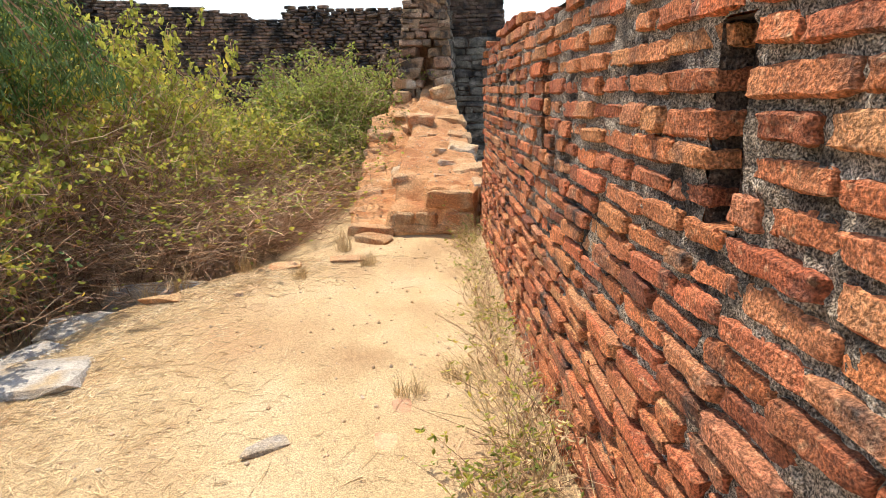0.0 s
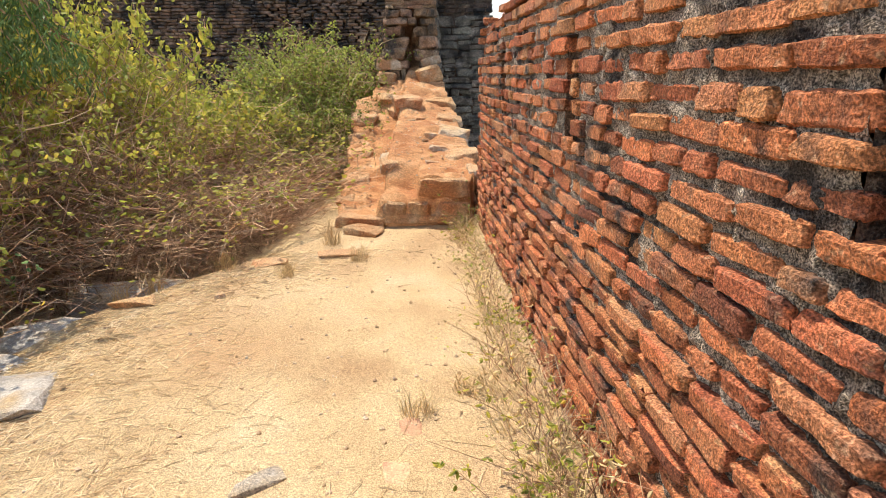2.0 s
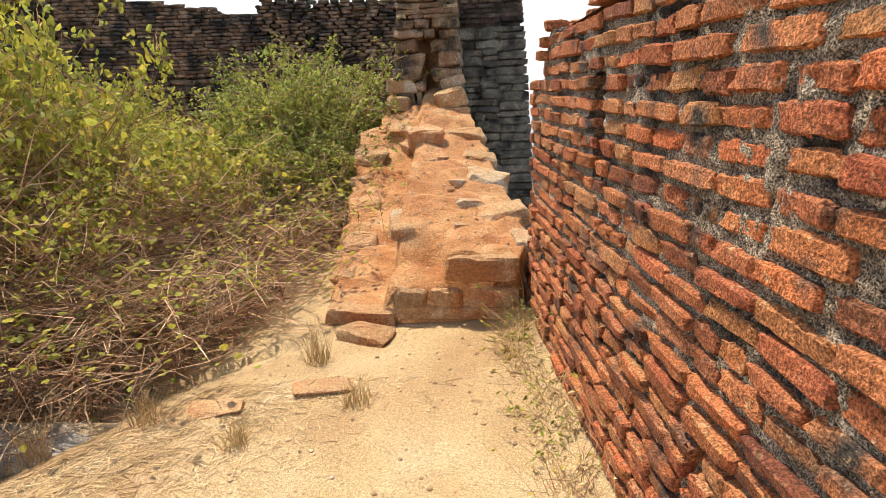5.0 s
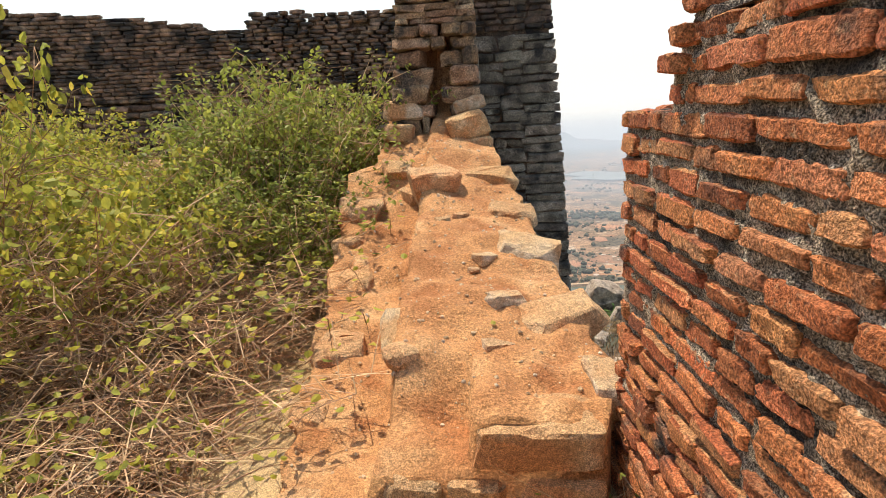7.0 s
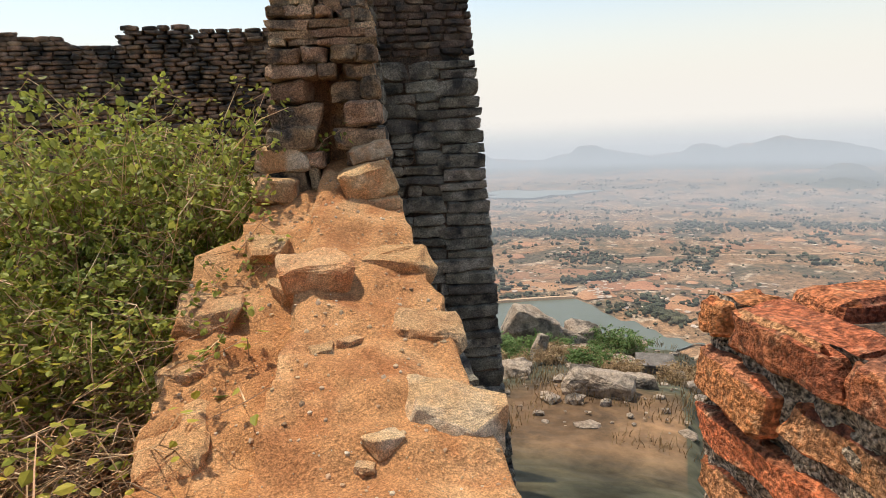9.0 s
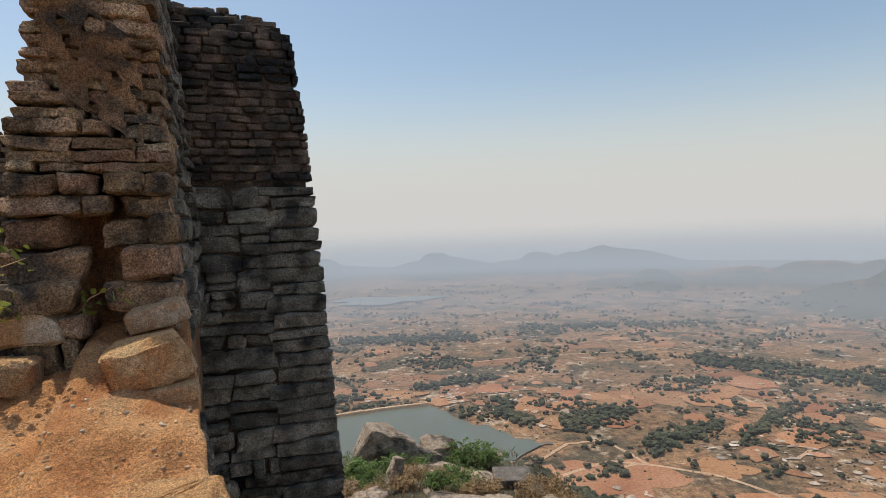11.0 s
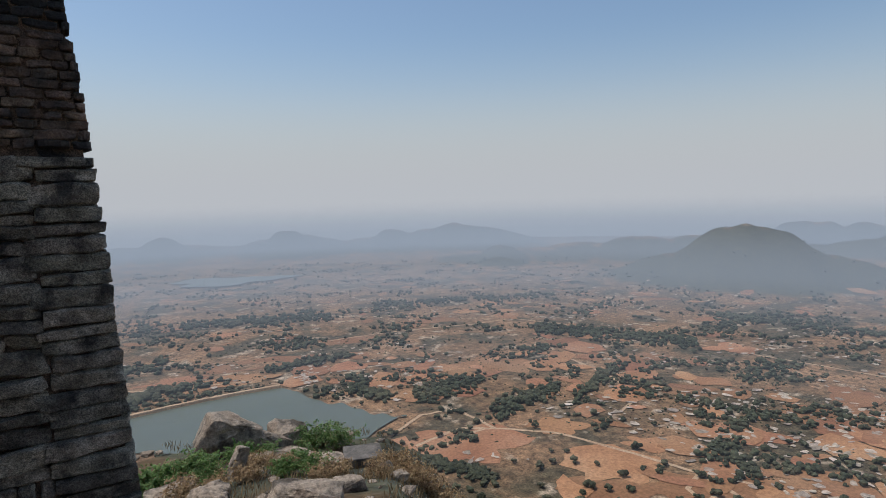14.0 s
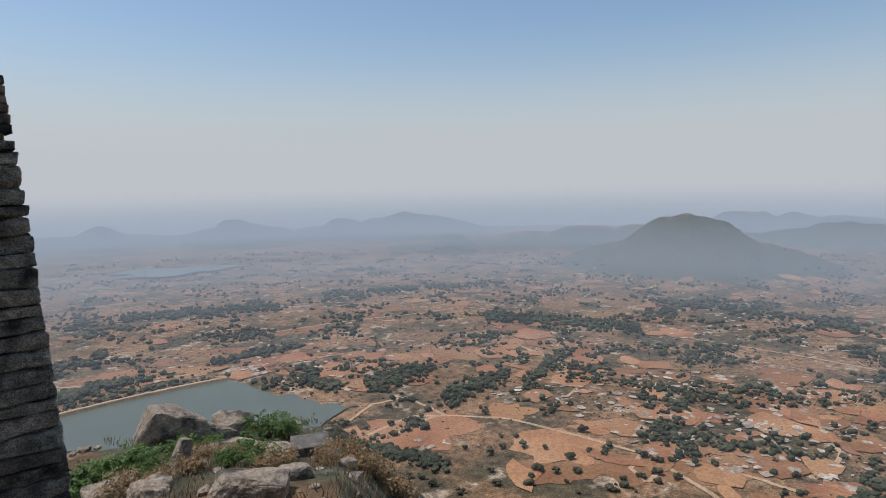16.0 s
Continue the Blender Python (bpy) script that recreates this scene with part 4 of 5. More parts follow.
def lay(name, x, y, size, material, rot=0, tilt=(0, 0), up=0.3, seed=0, label=ST, round_=0.25, rough=0.11):
    size = [c * 1.22 for c in size]
    z = ramp_z(x, y) + size[2] * (up - 0.62)
    stone(name, (x, y, z), size, material, label, (tilt[0] + 6, tilt[1], rot), 4, rough, 0.12, seed, group="stones of the ramp", facets=4)


lay("stone", -0.71, 5.96, (0.15, 0.30, 0.16), M_PALE, 8, (14, 0), 0.5, 21, "pale whitish stone standing out of the earth")
lay("stone", -0.19, 6.0, (0.17, 0.10, 0.07), M_PALE, 30, (0, 8), 0.4, 22, "small pale flat stone in the earth")
lay("stone", 0.07, 5.95, (0.42, 0.26, 0.15), M_STONE, 32, (6, -8), 0.42, 23, "wedge-shaped stone at the ramp's outer edge")
lay("stone", 0.14, 5.45, (0.14, 0.22, 0.22), M_PALE, 5, (0, 0), 0.3, 24, "pale stone beside the brick wall")
lay("stone", -0.03, 6.58, (0.34, 0.26, 0.13), M_PALE, -12, (4, 6), 0.42, 25, "pale flat stone at the ramp's outer edge")
lay("stone", -0.28, 6.42, (0.13, 0.08, 0.06), M_PALE, 35, (0, 10), 0.5, 26, "small pale chip of stone")
lay("stone", -0.34, 6.36, (0.07, 0.06, 0.05), M_PALE, -20, (0, 0), 0.5, 27, "small pale chip of stone")
lay("stone", -0.08, 7.15, (0.28, 0.22, 0.14), M_STONE, -8, (0, 6), 0.35, 28)
lay("stone", -0.20, 7.75, (0.36, 0.24, 0.14), M_STONE, -10, (4, 4), 0.4, 29)
lay("stone", -0.60, 7.55, (0.34, 0.26, 0.22), M_STONE, 12, (8, 0), 0.4, 30, "angular broken stone in the earth")
lay("stone", -0.78, 7.78, (0.20, 0.18, 0.13), M_STONE, 40, (12, 0), 0.5, 31)
lay("stone", -1.18, 7.72, (0.34, 0.40, 0.18), M_STONE, 4, (0, -4), 0.3, 32)
lay("stone", -1.22, 7.40, (0.26, 0.30, 0.20), M_STONE, -6, (0, 0), 0.1, 33)
lay("stone", -1.17, 6.95, (0.26, 0.42, 0.20), M_STONE, 6, (6, 0), 0.25, 34)
lay("stone", -1.14, 6.36, (0.30, 0.34, 0.20), M_STONE, 12, (-6, 0), 0.3, 35)
lay("stone", -1.14, 5.80, (0.20, 0.22, 0.13), M_STONE, -4, (0, 0), 0.3, 36)
lay("stone", -0.66, 5.62, (0.14, 0.12, 0.11), M_STONE, 20, (0, 0), 0.4, 37)
lay("stone", -0.25, 5.66, (0.13, 0.10, 0.08), M_PALE, 30, (0, 0), 0.4, 38, "small pale stone in the earth")
lay("stone", -0.95, 8.05, (0.22, 0.24, 0.12), M_STONE, 10, (10, 0), 0.5, 39)
lay("stone", -0.52, 6.95, (0.10, 0.09, 0.07), M_STONE, 10, (0, 0), 0.5, 40)
lay("stone", -0.42, 6.98, (0.09, 0.07, 0.06), M_STONE, 50, (0, 0), 0.5, 41)
# blocks at the head of the ramp
stone("stone_block", (-0.33, 8.62, 1.26), (0.32, 0.34, 0.16), M_STONE, "squared stone at the head of the ramp", (0, 0, 4), 4, 0.06, 0.15, 50, group="stones of the ramp")
stone("stone_block", (-0.37, 8.66, 1.45), (0.38, 0.32, 0.22), M_STONE, "rough stone block stacked at the head of the ramp", (0, -10, 8), 4, 0.09, 0.2, 51, group="stones of the ramp")
stone("stone_block", (-0.36, 8.85, 1.63), (0.28, 0.24, 0.12), M_PALE, "pale flat stone on the stacked blocks", (0, -14, 10), 4, 0.09, 0.2, 52, group="stones of the ramp")
stone("stone_block", (-1.0, 8.82, 1.40), (0.28, 0.26, 0.17), M_STONE, "rough stone at the foot of the standing wall", (0, 0, -5), 4, 0.09, 0.2, 53, group="stones of the ramp")
stone("stone_block", (-0.97, 8.98, 1.60), (0.36, 0.26, 0.17), M_PALE, "pale squared stone at the foot of the standing wall", (0, 0, 3), 4, 0.07, 0.15, 54, group="stones of the ramp")

# ---- the broken wall that still stands, end on ----
def pillar_l(z):
    return lerp_tab(z, [(1.2, -1.13), (1.75, -1.06), (2.2, -1.0), (2.8, -0.96), (3.2, -0.92), (4.0, -0.88)])


def pillar_r(z):
    return lerp_tab(z, [(1.0, -0.22), (1.7, -0.25), (2.3, -0.28), (3.2, -0.33), (4.0, -0.42)])


def scar_z(x):
    """Height of the slanting scar, above which the broken face stands back."""
    return 2.82 - 0.68 * (x + 0.95)


standing = thing("wall_broken", (0, 0, 0), "tall broken stub of a stone and brick wall with ragged courses", "wall", kind="structure")
bm = bmesh.new()
prev = None
for k in range(34):
    z = 0.6 + k * 0.1
    a, b = pillar_l(z) + 0.05, pillar_r(z) - 0.05
    ring = []
    for i in range(9):
        s = i / 8
        ring.append(bm.verts.new((a + (b - a) * s, 9.10 + 0.16 * (z > scar_z(a + (b - a) * s)) + 0.09 * noise.noise((s * 3, z * 2.2, 7)) + 0.04 * noise.noise((s * 9, z * 7, 3)) + 0.14 * math.exp(-((s - 0.5) / 0.13) ** 2) * (z < 2.4), z)))
    ring += [bm.verts.new((b, y, z)) for y in (9.8, 10.75)] + [bm.verts.new((a, y, z)) for y in (10.75, 9.8)]
    if prev:
        for i in range(len(ring)):
            bm.faces.new((prev[i], prev[(i + 1) % len(ring)], ring[(i + 1) % len(ring)], ring[i]))
    prev = ring
bm.faces.new(prev)
part("core", bm, M_CLAY, standing, "brown rubble and mud core")
prng = random.Random(23)


def piece(parent, name, loc, size, material, seed, rot=(0, 0, 0), cuts=3, rough=0.08, round_=0.2, warp=0.08):
    ob = mesh_ob(name, block_bm(size, cuts, rough * 0.7, round_ * 0.25, seed, 1.0, 0, warp), material, parent)
    ob.matrix_world = pose(*loc, *rot)
    return ob


def row_of(z, h, x0, x1, y, widths, material, rough, jut):
    """One ragged course of the broken face."""
    x = x0 + prng.uniform(-0.015, 0.015)
    while x < x1 - 0.04:
        w = prng.choice(widths)
        if x + w > x1 - 0.07:
            w = x1 - x + prng.uniform(-0.02, 0.03)
        piece(standing, "stone", (x + w / 2, y + prng.uniform(-jut, jut), z + h / 2), (w + 0.004, 0.30, h * 1.05), material, int(100 + 997 * prng.random()), (prng.uniform(-4, 4), prng.uniform(-3, 3), prng.uniform(-5, 5)), 5, rough, 0.1, 0.09)
        x += w


z, k = 1.36, 0
while z < 3.95:
    a, b = pillar_l(z), pillar_r(z)
    cleft = -0.66 + 0.05 * math.sin(k * 1.7)
    if z < 2.0:
        # two piers of stone with an earth-filled cleft between them
        h = prng.uniform(0.10, 0.17)
        row_of(z, h, a, cleft - 0.06, 9.06, (0.30, 0.36), M_PILLAR, 0.10, 0.05)
        row_of(z, h, cleft + 0.10, b, 9.05, (0.22, 0.30, 0.36), M_PILLAR, 0.10, 0.05)
    elif z < 2.25:
        h = prng.uniform(0.08, 0.12)
        row_of(z, h, a, cleft + 0.08, 9.02, (0.22, 0.34, 0.46), M_PILLAR, 0.12, 0.05)
        row_of(z, h, cleft + 0.12, b, 9.04, (0.18, 0.26), M_PILLAR, 0.12, 0.05)
    else:
        h = prng.uniform(0.045, 0.085)
        cx = min(b, max(a, -0.95 + (2.82 - z) / 0.68))
        if cx > a + 0.08:
            row_of(z, h, a, cx, 9.06, (0.12, 0.2, 0.28), M_PILLAR, 0.14, 0.018)
        if cx < b - 0.05:
            row_of(z, h, cx, b, 9.22 + 0.05 * math.sin(z * 5), (0.12, 0.18, 0.26), M_PILLAR, 0.14, 0.018)
    for side, xx in ((-1, a + 0.10), (1, b - 0.10)):
        for yy in (9.45, 9.85, 10.25, 10.6):
            piece(standing, "stone", (xx + prng.uniform(-0.025, 0.025), yy + prng.uniform(-0.04, 0.04), z + h / 2), (0.22, 0.39, h * 0.97), M_PILLAR if side < 0 else M_TOWER, 300 + k, (0, prng.uniform(-3, 3), prng.uniform(-4, 4)), cuts=2)
            k += 1
    z += h + 0.006
    k += 1
# old plaster clinging to the face above the scar, and its broken lip
vs, fs = [], []
NP = 40
for j in range(NP + 1):
    for i in range(NP + 1):
        u, v = i / NP, j / NP
        x = -0.86 + 0.46 * u
        z = scar_z(x) + 0.06 + 0.55 * v
        vs.append((x, 9.035 + 0.05 * math.sin(z * 5) + 0.035 * noise.noise((x * 6, z * 6, 3)) + 0.015 * noise.noise((x * 20, z * 20, 5)) + 0.10 * max(0, abs(u - 0.5) * 2 - 0.7) + 0.10 * max(0, v - 0.75), z))
for j in range(NP):
    for i in range(NP):
        if noise.noise((i * 0.13, j * 0.13, 9)) > -0.22:
            q = j * (NP + 1) + i
            fs.append((q, q + 1, q + NP + 2, q + NP + 1))
pl = from_np("plaster", vs, fs, M_CLAY, standing, smooth=True)
pl["label"] = "brown clay plaster remnant"

# outer face of the cross wall under the ramp's edge
for r_ in range(9):
    y = 6.4 + 0.2 * (r_ % 2)
    zz_ = -0.35 + r_ * 0.15
    while y < 9.4:
        w = prng.uniform(0.22, 0.45)
        if zz_ + 0.12 < ramp_z(ramp_right(y) - 0.1, y + w / 2):
            piece(standing, "stone", (ramp_right(y + w / 2) - 0.09 + prng.uniform(-0.02, 0.03), y + w / 2, zz_), (0.26, w - 0.02, 0.14), M_TOWER, 1500 + int(y * 37) + r_, (0, prng.uniform(-4, 4), 6), cuts=3)
        y += w

# ---- bastion ----
def bast_r(z):
    return lerp_tab(z, [(-6, 1.15), (-0.4, 0.83), (0.17, 0.80), (2.16, 0.695), (2.84, 0.645), (3.3, 0.59), (3.60, 0.555), (3.73, 0.50), (3.85, 0.32), (3.98, -0.35)])


def bast_f(z):
    return 10.70 + 0.05 * (z - 2.0)


bastion = thing("wall_bastion", (0, 0, 0), "tall dark battered bastion, grey stone below and thin brick above", "wall", kind="structure")
bm = bmesh.new()
prev = None
zz = [-6.0, -3, -1, 0, 1, 2, 2.6, 3.0, 3.3, 3.5, 3.6, 3.7, 3.8, 3.88]
for z in zz:
    f, r = bast_f(z) + 0.0 + 1.2 * max(0, z - 3.6) ** 1.3, bast_r(z) - 0.06
    ring = [bm.verts.new(p) for p in ((-0.75, f, z), (0.0, f, z), (r, f, z), (r - 0.12, f + 1.2, z), (r - 0.5, f + 3.0, z), (-0.75, f + 3.0, z))]
    if prev:
        for i in range(6):
            bm.faces.new((prev[i], prev[(i + 1) % 6], ring[(i + 1) % 6], ring[i]))
    prev = ring
bm.faces.new(prev)
part("core", bm, M_CORE, bastion)
trng = random.Random(31)
cells = []


def split(x0, x1, z0, z1, depth):
    """Cuts a stretch of wall into uneven stones, some of them upright."""
    w, h = x1 - x0, z1 - z0
    if (w < 0.40 and h < 0.20 and trng.random() < 0.8) or depth > 9 or (w < 0.16 and h < 0.24) or (h < 0.115 and w < 0.5):
        cells.append((x0, x1, z0, z1))
        return
    t = trng.uniform(0.36, 0.64)
    if h > 0.15 and (h * 2.1 > w or (h > 0.19 and trng.random() < 0.35)):
        split(x0, x1, z0, z0 + h * t, depth + 1)
        split(x0, x1, z0 + h * t, z1, depth + 1)
    else:
        split(x0, x0 + w * t, z0, z1, depth + 1)
        split(x0 + w * t, x1, z0, z1, depth + 1)


z = -2.4
while z < 2.36:
    zt = min(z + trng.uniform(0.30, 0.52), 2.40)
    if 2.40 - zt < 0.15:
        zt = 2.40
    q = z
    while q < zt - 0.02:
        h = trng.uniform(0.085, 0.155)
        h = zt - q if zt - q - h < 0.08 else h
        cells.append((0.56 - trng.uniform(0.22, 0.36), 1.0, q, q + h))
        q += h
    split(-0.36 + trng.uniform(-0.05, 0.05), 0.30, z, zt, 0)
    z = zt
for k, (x0, x1, z0, z1) in enumerate(cells):
    zc = (z0 + z1) / 2
    quoin = x1 > 0.9
    xr = bast_r(zc) if quoin else x1
    piece(bastion, "stone", ((x0 + xr) / 2, bast_f(zc) + 0.08 + trng.uniform(-0.025, 0.025), zc), (xr - x0 - 0.010, 0.28, (z1 - z0) * 0.945), M_TOWER, 600 + k, (trng.uniform(-3, 3), trng.uniform(-1.5, 1.5), trng.uniform(-3, 3)), 5 if zc > -0.3 else 3, 0.095, 0.1, 0.05 if quoin else 0.11)
z = -1.0
while z < 2.42:
    h = trng.uniform(0.10, 0.16)
    for i in range(3):
        piece(bastion, "stone", (bast_r(z) - 0.15 - 0.05 * i + trng.uniform(-0.015, 0.015), bast_f(z) + 0.42 + 0.42 * i, z + h / 2), (0.24, 0.41, h * 0.96), M_TOWER, 900 + int(100 * z) + i, (0, 0, 6 + trng.uniform(-3, 3)), cuts=2)
    z += h
# thin brick courses above, joined
tv, tf = [], []
tshapes, tmeshes = [], []
for q in range(8):
    b = block_bm((0.22, 0.24, 0.066), 3, 0.08, 0.08, 1200 + q, 1.2, 0, 0.09)
    tshapes.append(([v.co.copy() for v in b.verts], [tuple(v.index for v in f.verts) for f in b.faces]))
    me = bpy.data.meshes.new("brick")
    b.to_mesh(me)
    b.free()
    me.materials.append(M_DARKBRICK_OB)
    tmeshes.append(me)


def add_piece(store_v, store_f, m):
    sv, sf = trng.choice(tshapes)
    base = len(store_v)
    store_v += [m @ v for v in sv]
    store_f += [tuple(base + i for i in f) for f in sf]


z = 2.45
while z < 3.95:
    x, r = -0.74 + trng.uniform(0, 0.1), bast_r(z)
    inset = 1.2 * max(0, z - 3.6) ** 1.3
    while x < r - 0.04:
        w = min(trng.uniform(0.10, 0.26), r - x)
        ob = new("brick", tmeshes[trng.randrange(8)])
        ob.parent = bastion
        ob.matrix_world = (pose(x + w / 2, bast_f(z) + 0.07 + inset + trng.uniform(-0.012, 0.012), z + 0.032, trng.uniform(-3, 3), trng.uniform(-2, 2), 90 + trng.uniform(-3, 3)) @ Matrix.Diagonal((1, w / 0.25, trng.uniform(0.9, 1.1), 1)))
        x += w + 0.006
    for i in range(12):
        y = bast_f(z) + 0.30 + 0.245 * i
        add_piece(tv, tf, pose(r - 0.13 - 0.03 * i, y + inset, z + 0.032, 0, trng.uniform(-3, 3), 6 + trng.uniform(-4, 4)))
    z += 0.069
for i in range(9):
    for j in range(5):
        add_piece(tv, tf, pose(-0.7 + 0.24 * j + 0.03 * i % 0.1, 10.98 + 0.20 * i, 3.86 + 0.02 * i - 0.05 * max(0, j - 2) + 0.03 * noise.noise((i, j, 0)), trng.uniform(-3, 3), trng.uniform(-3, 3), trng.uniform(-6, 6)))
st = from_np("brick_courses", tv, tf, M_DARKBRICK, bastion, smooth=True)
st["kind"] = "stuff"

# ---- far curtain wall with merlons ----
def far_wall(u):
    """Plan of the far wall: u runs from its near left end to its right end."""
    return lerp_tab(u, [(0, -14.5), (5, -9.9), (10, -5.2), (15, 0.4)]), lerp_tab(u, [(0, 12.6), (5, 16.2), (10, 17.0), (15, 17.4)])


def far_top(u):
    if u < 8.9:
        return lerp_tab(u, [(0, 4.6), (3.5, 4.26), (5, 4.10), (7.5, 3.86), (8.9, 3.66)])
    if u < 9.95:
        return 3.52
    if u < 10.95:
        return 3.86
    if u < 11.08:
        return 3.45
    return 3.80


curtain = thing("wall_far", (0, 0, 0), "dark weathered brick curtain wall with broken merlons", "wall", kind="structure")
bm = bmesh.new()
prev = None
for k in range(121):
    u = k * 0.125
    x, y = far_wall(u)
    t = far_top(u) - 0.05
    ring = [bm.verts.new((x, y + 0.12, 0.0)), bm.verts.new((x, y + 0.12, t)), bm.verts.new((x, y + 0.6, t)), bm.verts.new((x, y + 0.6, 0.0))]
    if prev:
        for i in range(3):
            bm.faces.new((prev[i], prev[i + 1], ring[i + 1], ring[i]))
    prev = ring
part("core", bm, M_CORE, curtain)
tv, tf = [], []
z = 1.2
while z < 4.55:
    u = trng.uniform(0, 0.2)
    big = z < 2.0
    while u < 14.9:
        w = trng.uniform(0.18, 0.36) * (1.5 if big else 1)
        x, y = far_wall(u + w / 2)
        x2, y2 = far_wall(u + w / 2 + 0.1)
        if z < far_top(u + w / 2) and not (11.95 < u + w / 2 < 12.15 and 3.2 < z < 3.62):
            add_piece(tv, tf, pose(x, y + 0.08 + trng.uniform(-0.03, 0.03), z, trng.uniform(-3, 3), trng.uniform(-4, 4), 90 + math.degrees(math.atan2(y2 - y, x2 - x))) @ Matrix.Diagonal((1, w / 0.25, 1.25 if not big else 2.0, 1)))
        u += w + 0.01
    z += 0.155 if big else 0.086
st = from_np("brick_courses", tv, tf, M_DARKBRICK, curtain, smooth=True)
st["kind"] = "stuff"

# ---- plants ----
def tube(vs, fs, pts, r0, r1):
    """A thin three-sided twig along points."""
    base = len(vs)
    n = len(pts)
    for k, p in enumerate(pts):
        d = (pts[min(k + 1, n - 1)] - pts[max(k - 1, 0)]).normalized()
        a = d.orthogonal().normalized()
        b = d.cross(a)
        r = r0 + (r1 - r0) * k / (n - 1)
        for q in range(3):
            t = 2.094 * q
            vs.append(p + (a * math.cos(t) + b * math.sin(t)) * r)
    for k in range(n - 1):
        for q in range(3):
            i, j = base + 3 * k, base + 3 * (k + 1)
            fs.append((i + q, i + (q + 1) % 3, j + (q + 1) % 3, j + q))


def leaf(vs, fs, p, size, rg, droop=0.3, narrow=0.8):
    """A small pointed leaf folded along its rib."""
    d = Vector((rg.uniform(-1, 1), rg.uniform(-1, 1), rg.uniform(-0.7, 0.5) - droop)).normalized()
    s = d.cross(Vector((rg.uniform(-0.7, 0.7), rg.uniform(-0.7, 0.7), rg.uniform(0.5, 1)))).normalized() * size * narrow * 0.5
    up = d.cross(s).normalized() * size * 0.12
    base = len(vs)
    vs += [p, p + d * size * 0.28 + s * 0.9 + up, p + d * size * 0.66 + s * 0.8 + up, p + d * size, p + d * size * 0.66 - s * 0.8 + up, p + d * size * 0.28 - s * 0.9 + up]
    fs += [(base, base + 1, base + 2, base + 3), (base, base + 3, base + 4, base + 5)]


def shrub(name, rg, rad, height, stems, leaves, leaf_size, leaf_mat, label, low=0.35, arch=0.6, litter=0, thick=0.0065):
    """A tangled shrub: arching stems, side twigs, leaves mostly in the upper part, and fallen twigs below."""
    root = thing(name, (0, 0, 0), label, "shrub")
    sv, sf, lv, lf = [], [], [], []
    tips = []
    for _ in range(stems):
        a, rr = rg.uniform(0, 6.283), rad * math.sqrt(rg.random()) * 0.8
        p = Vector((rr * math.cos(a), rr * math.sin(a), 0))
        b = rg.uniform(0, 6.283)
        h = height * rg.uniform(0.4, 1.0)
        reach = arch * height * rg.uniform(0.3, 1.0)
        pts = []
        for k in range(7):
            s = k / 6
            pts.append(p + Vector((math.cos(b) * reach * s * s, math.sin(b) * reach * s * s, h * (s * 1.25 - 0.35 * s * s * rg.uniform(0.6, 1.3)))) + Vector((rg.uniform(-1, 1), rg.uniform(-1, 1), rg.uniform(-1, 1))) * 0.04)
        tube(sv, sf, pts, thick, thick * 0.35)
        for _k in range(9):
            i = rg.randrange(1, 7)
            q = pts[i]
            d = Vector((rg.uniform(-1, 1), rg.uniform(-1, 1), rg.uniform(-0.6, 0.6))).normalized() * rg.uniform(0.15, 0.5)
            c = [q, q + d * 0.5 + Vector((0, 0, rg.uniform(-0.03, 0.06))), q + d + Vector((0, 0, rg.uniform(-0.12, 0.04)))]
            tube(sv, sf, c, thick * 0.55, thick * 0.22)
            tips += [c[1], c[2]]
        tips += pts[3:]
    for _ in range(litter):
        a, rr = rg.uniform(0, 6.283), rad * 1.1 * math.sqrt(rg.random())
        p = Vector((rr * math.cos(a), rr * math.sin(a), height * 0.62 * rg.random() ** 1.3))
        d = Vector((rg.uniform(-1, 1), rg.uniform(-1, 1), rg.uniform(-0.35, 0.35))).normalized() * rg.uniform(0.2, 0.55)
        tube(sv, sf, [p - d * 0.5, p + Vector((rg.uniform(-1, 1), rg.uniform(-1, 1), rg.uniform(0, 1))) * 0.05, p + d * 0.5], thick * rg.uniform(0.4, 0.9), thick * 0.25)
    from_np("branchwork", sv, sf, M_TWIG, root)["kind"] = "stuff"
    got = 0
    while got < leaves:
        t = rg.choice(tips)
        f = t.z / height
        if rg.random() > max(0.03, (f - low) * 2.2):
            continue
        leaf(lv, lf, t + Vector((rg.uniform(-1, 1), rg.uniform(-1, 1), rg.uniform(-1, 1))) * 0.05, leaf_size * rg.uniform(0.6, 1.25), rg)
        got += 1
    from_np("foliage", lv, lf, leaf_mat, root)["kind"] = "stuff"
    return root


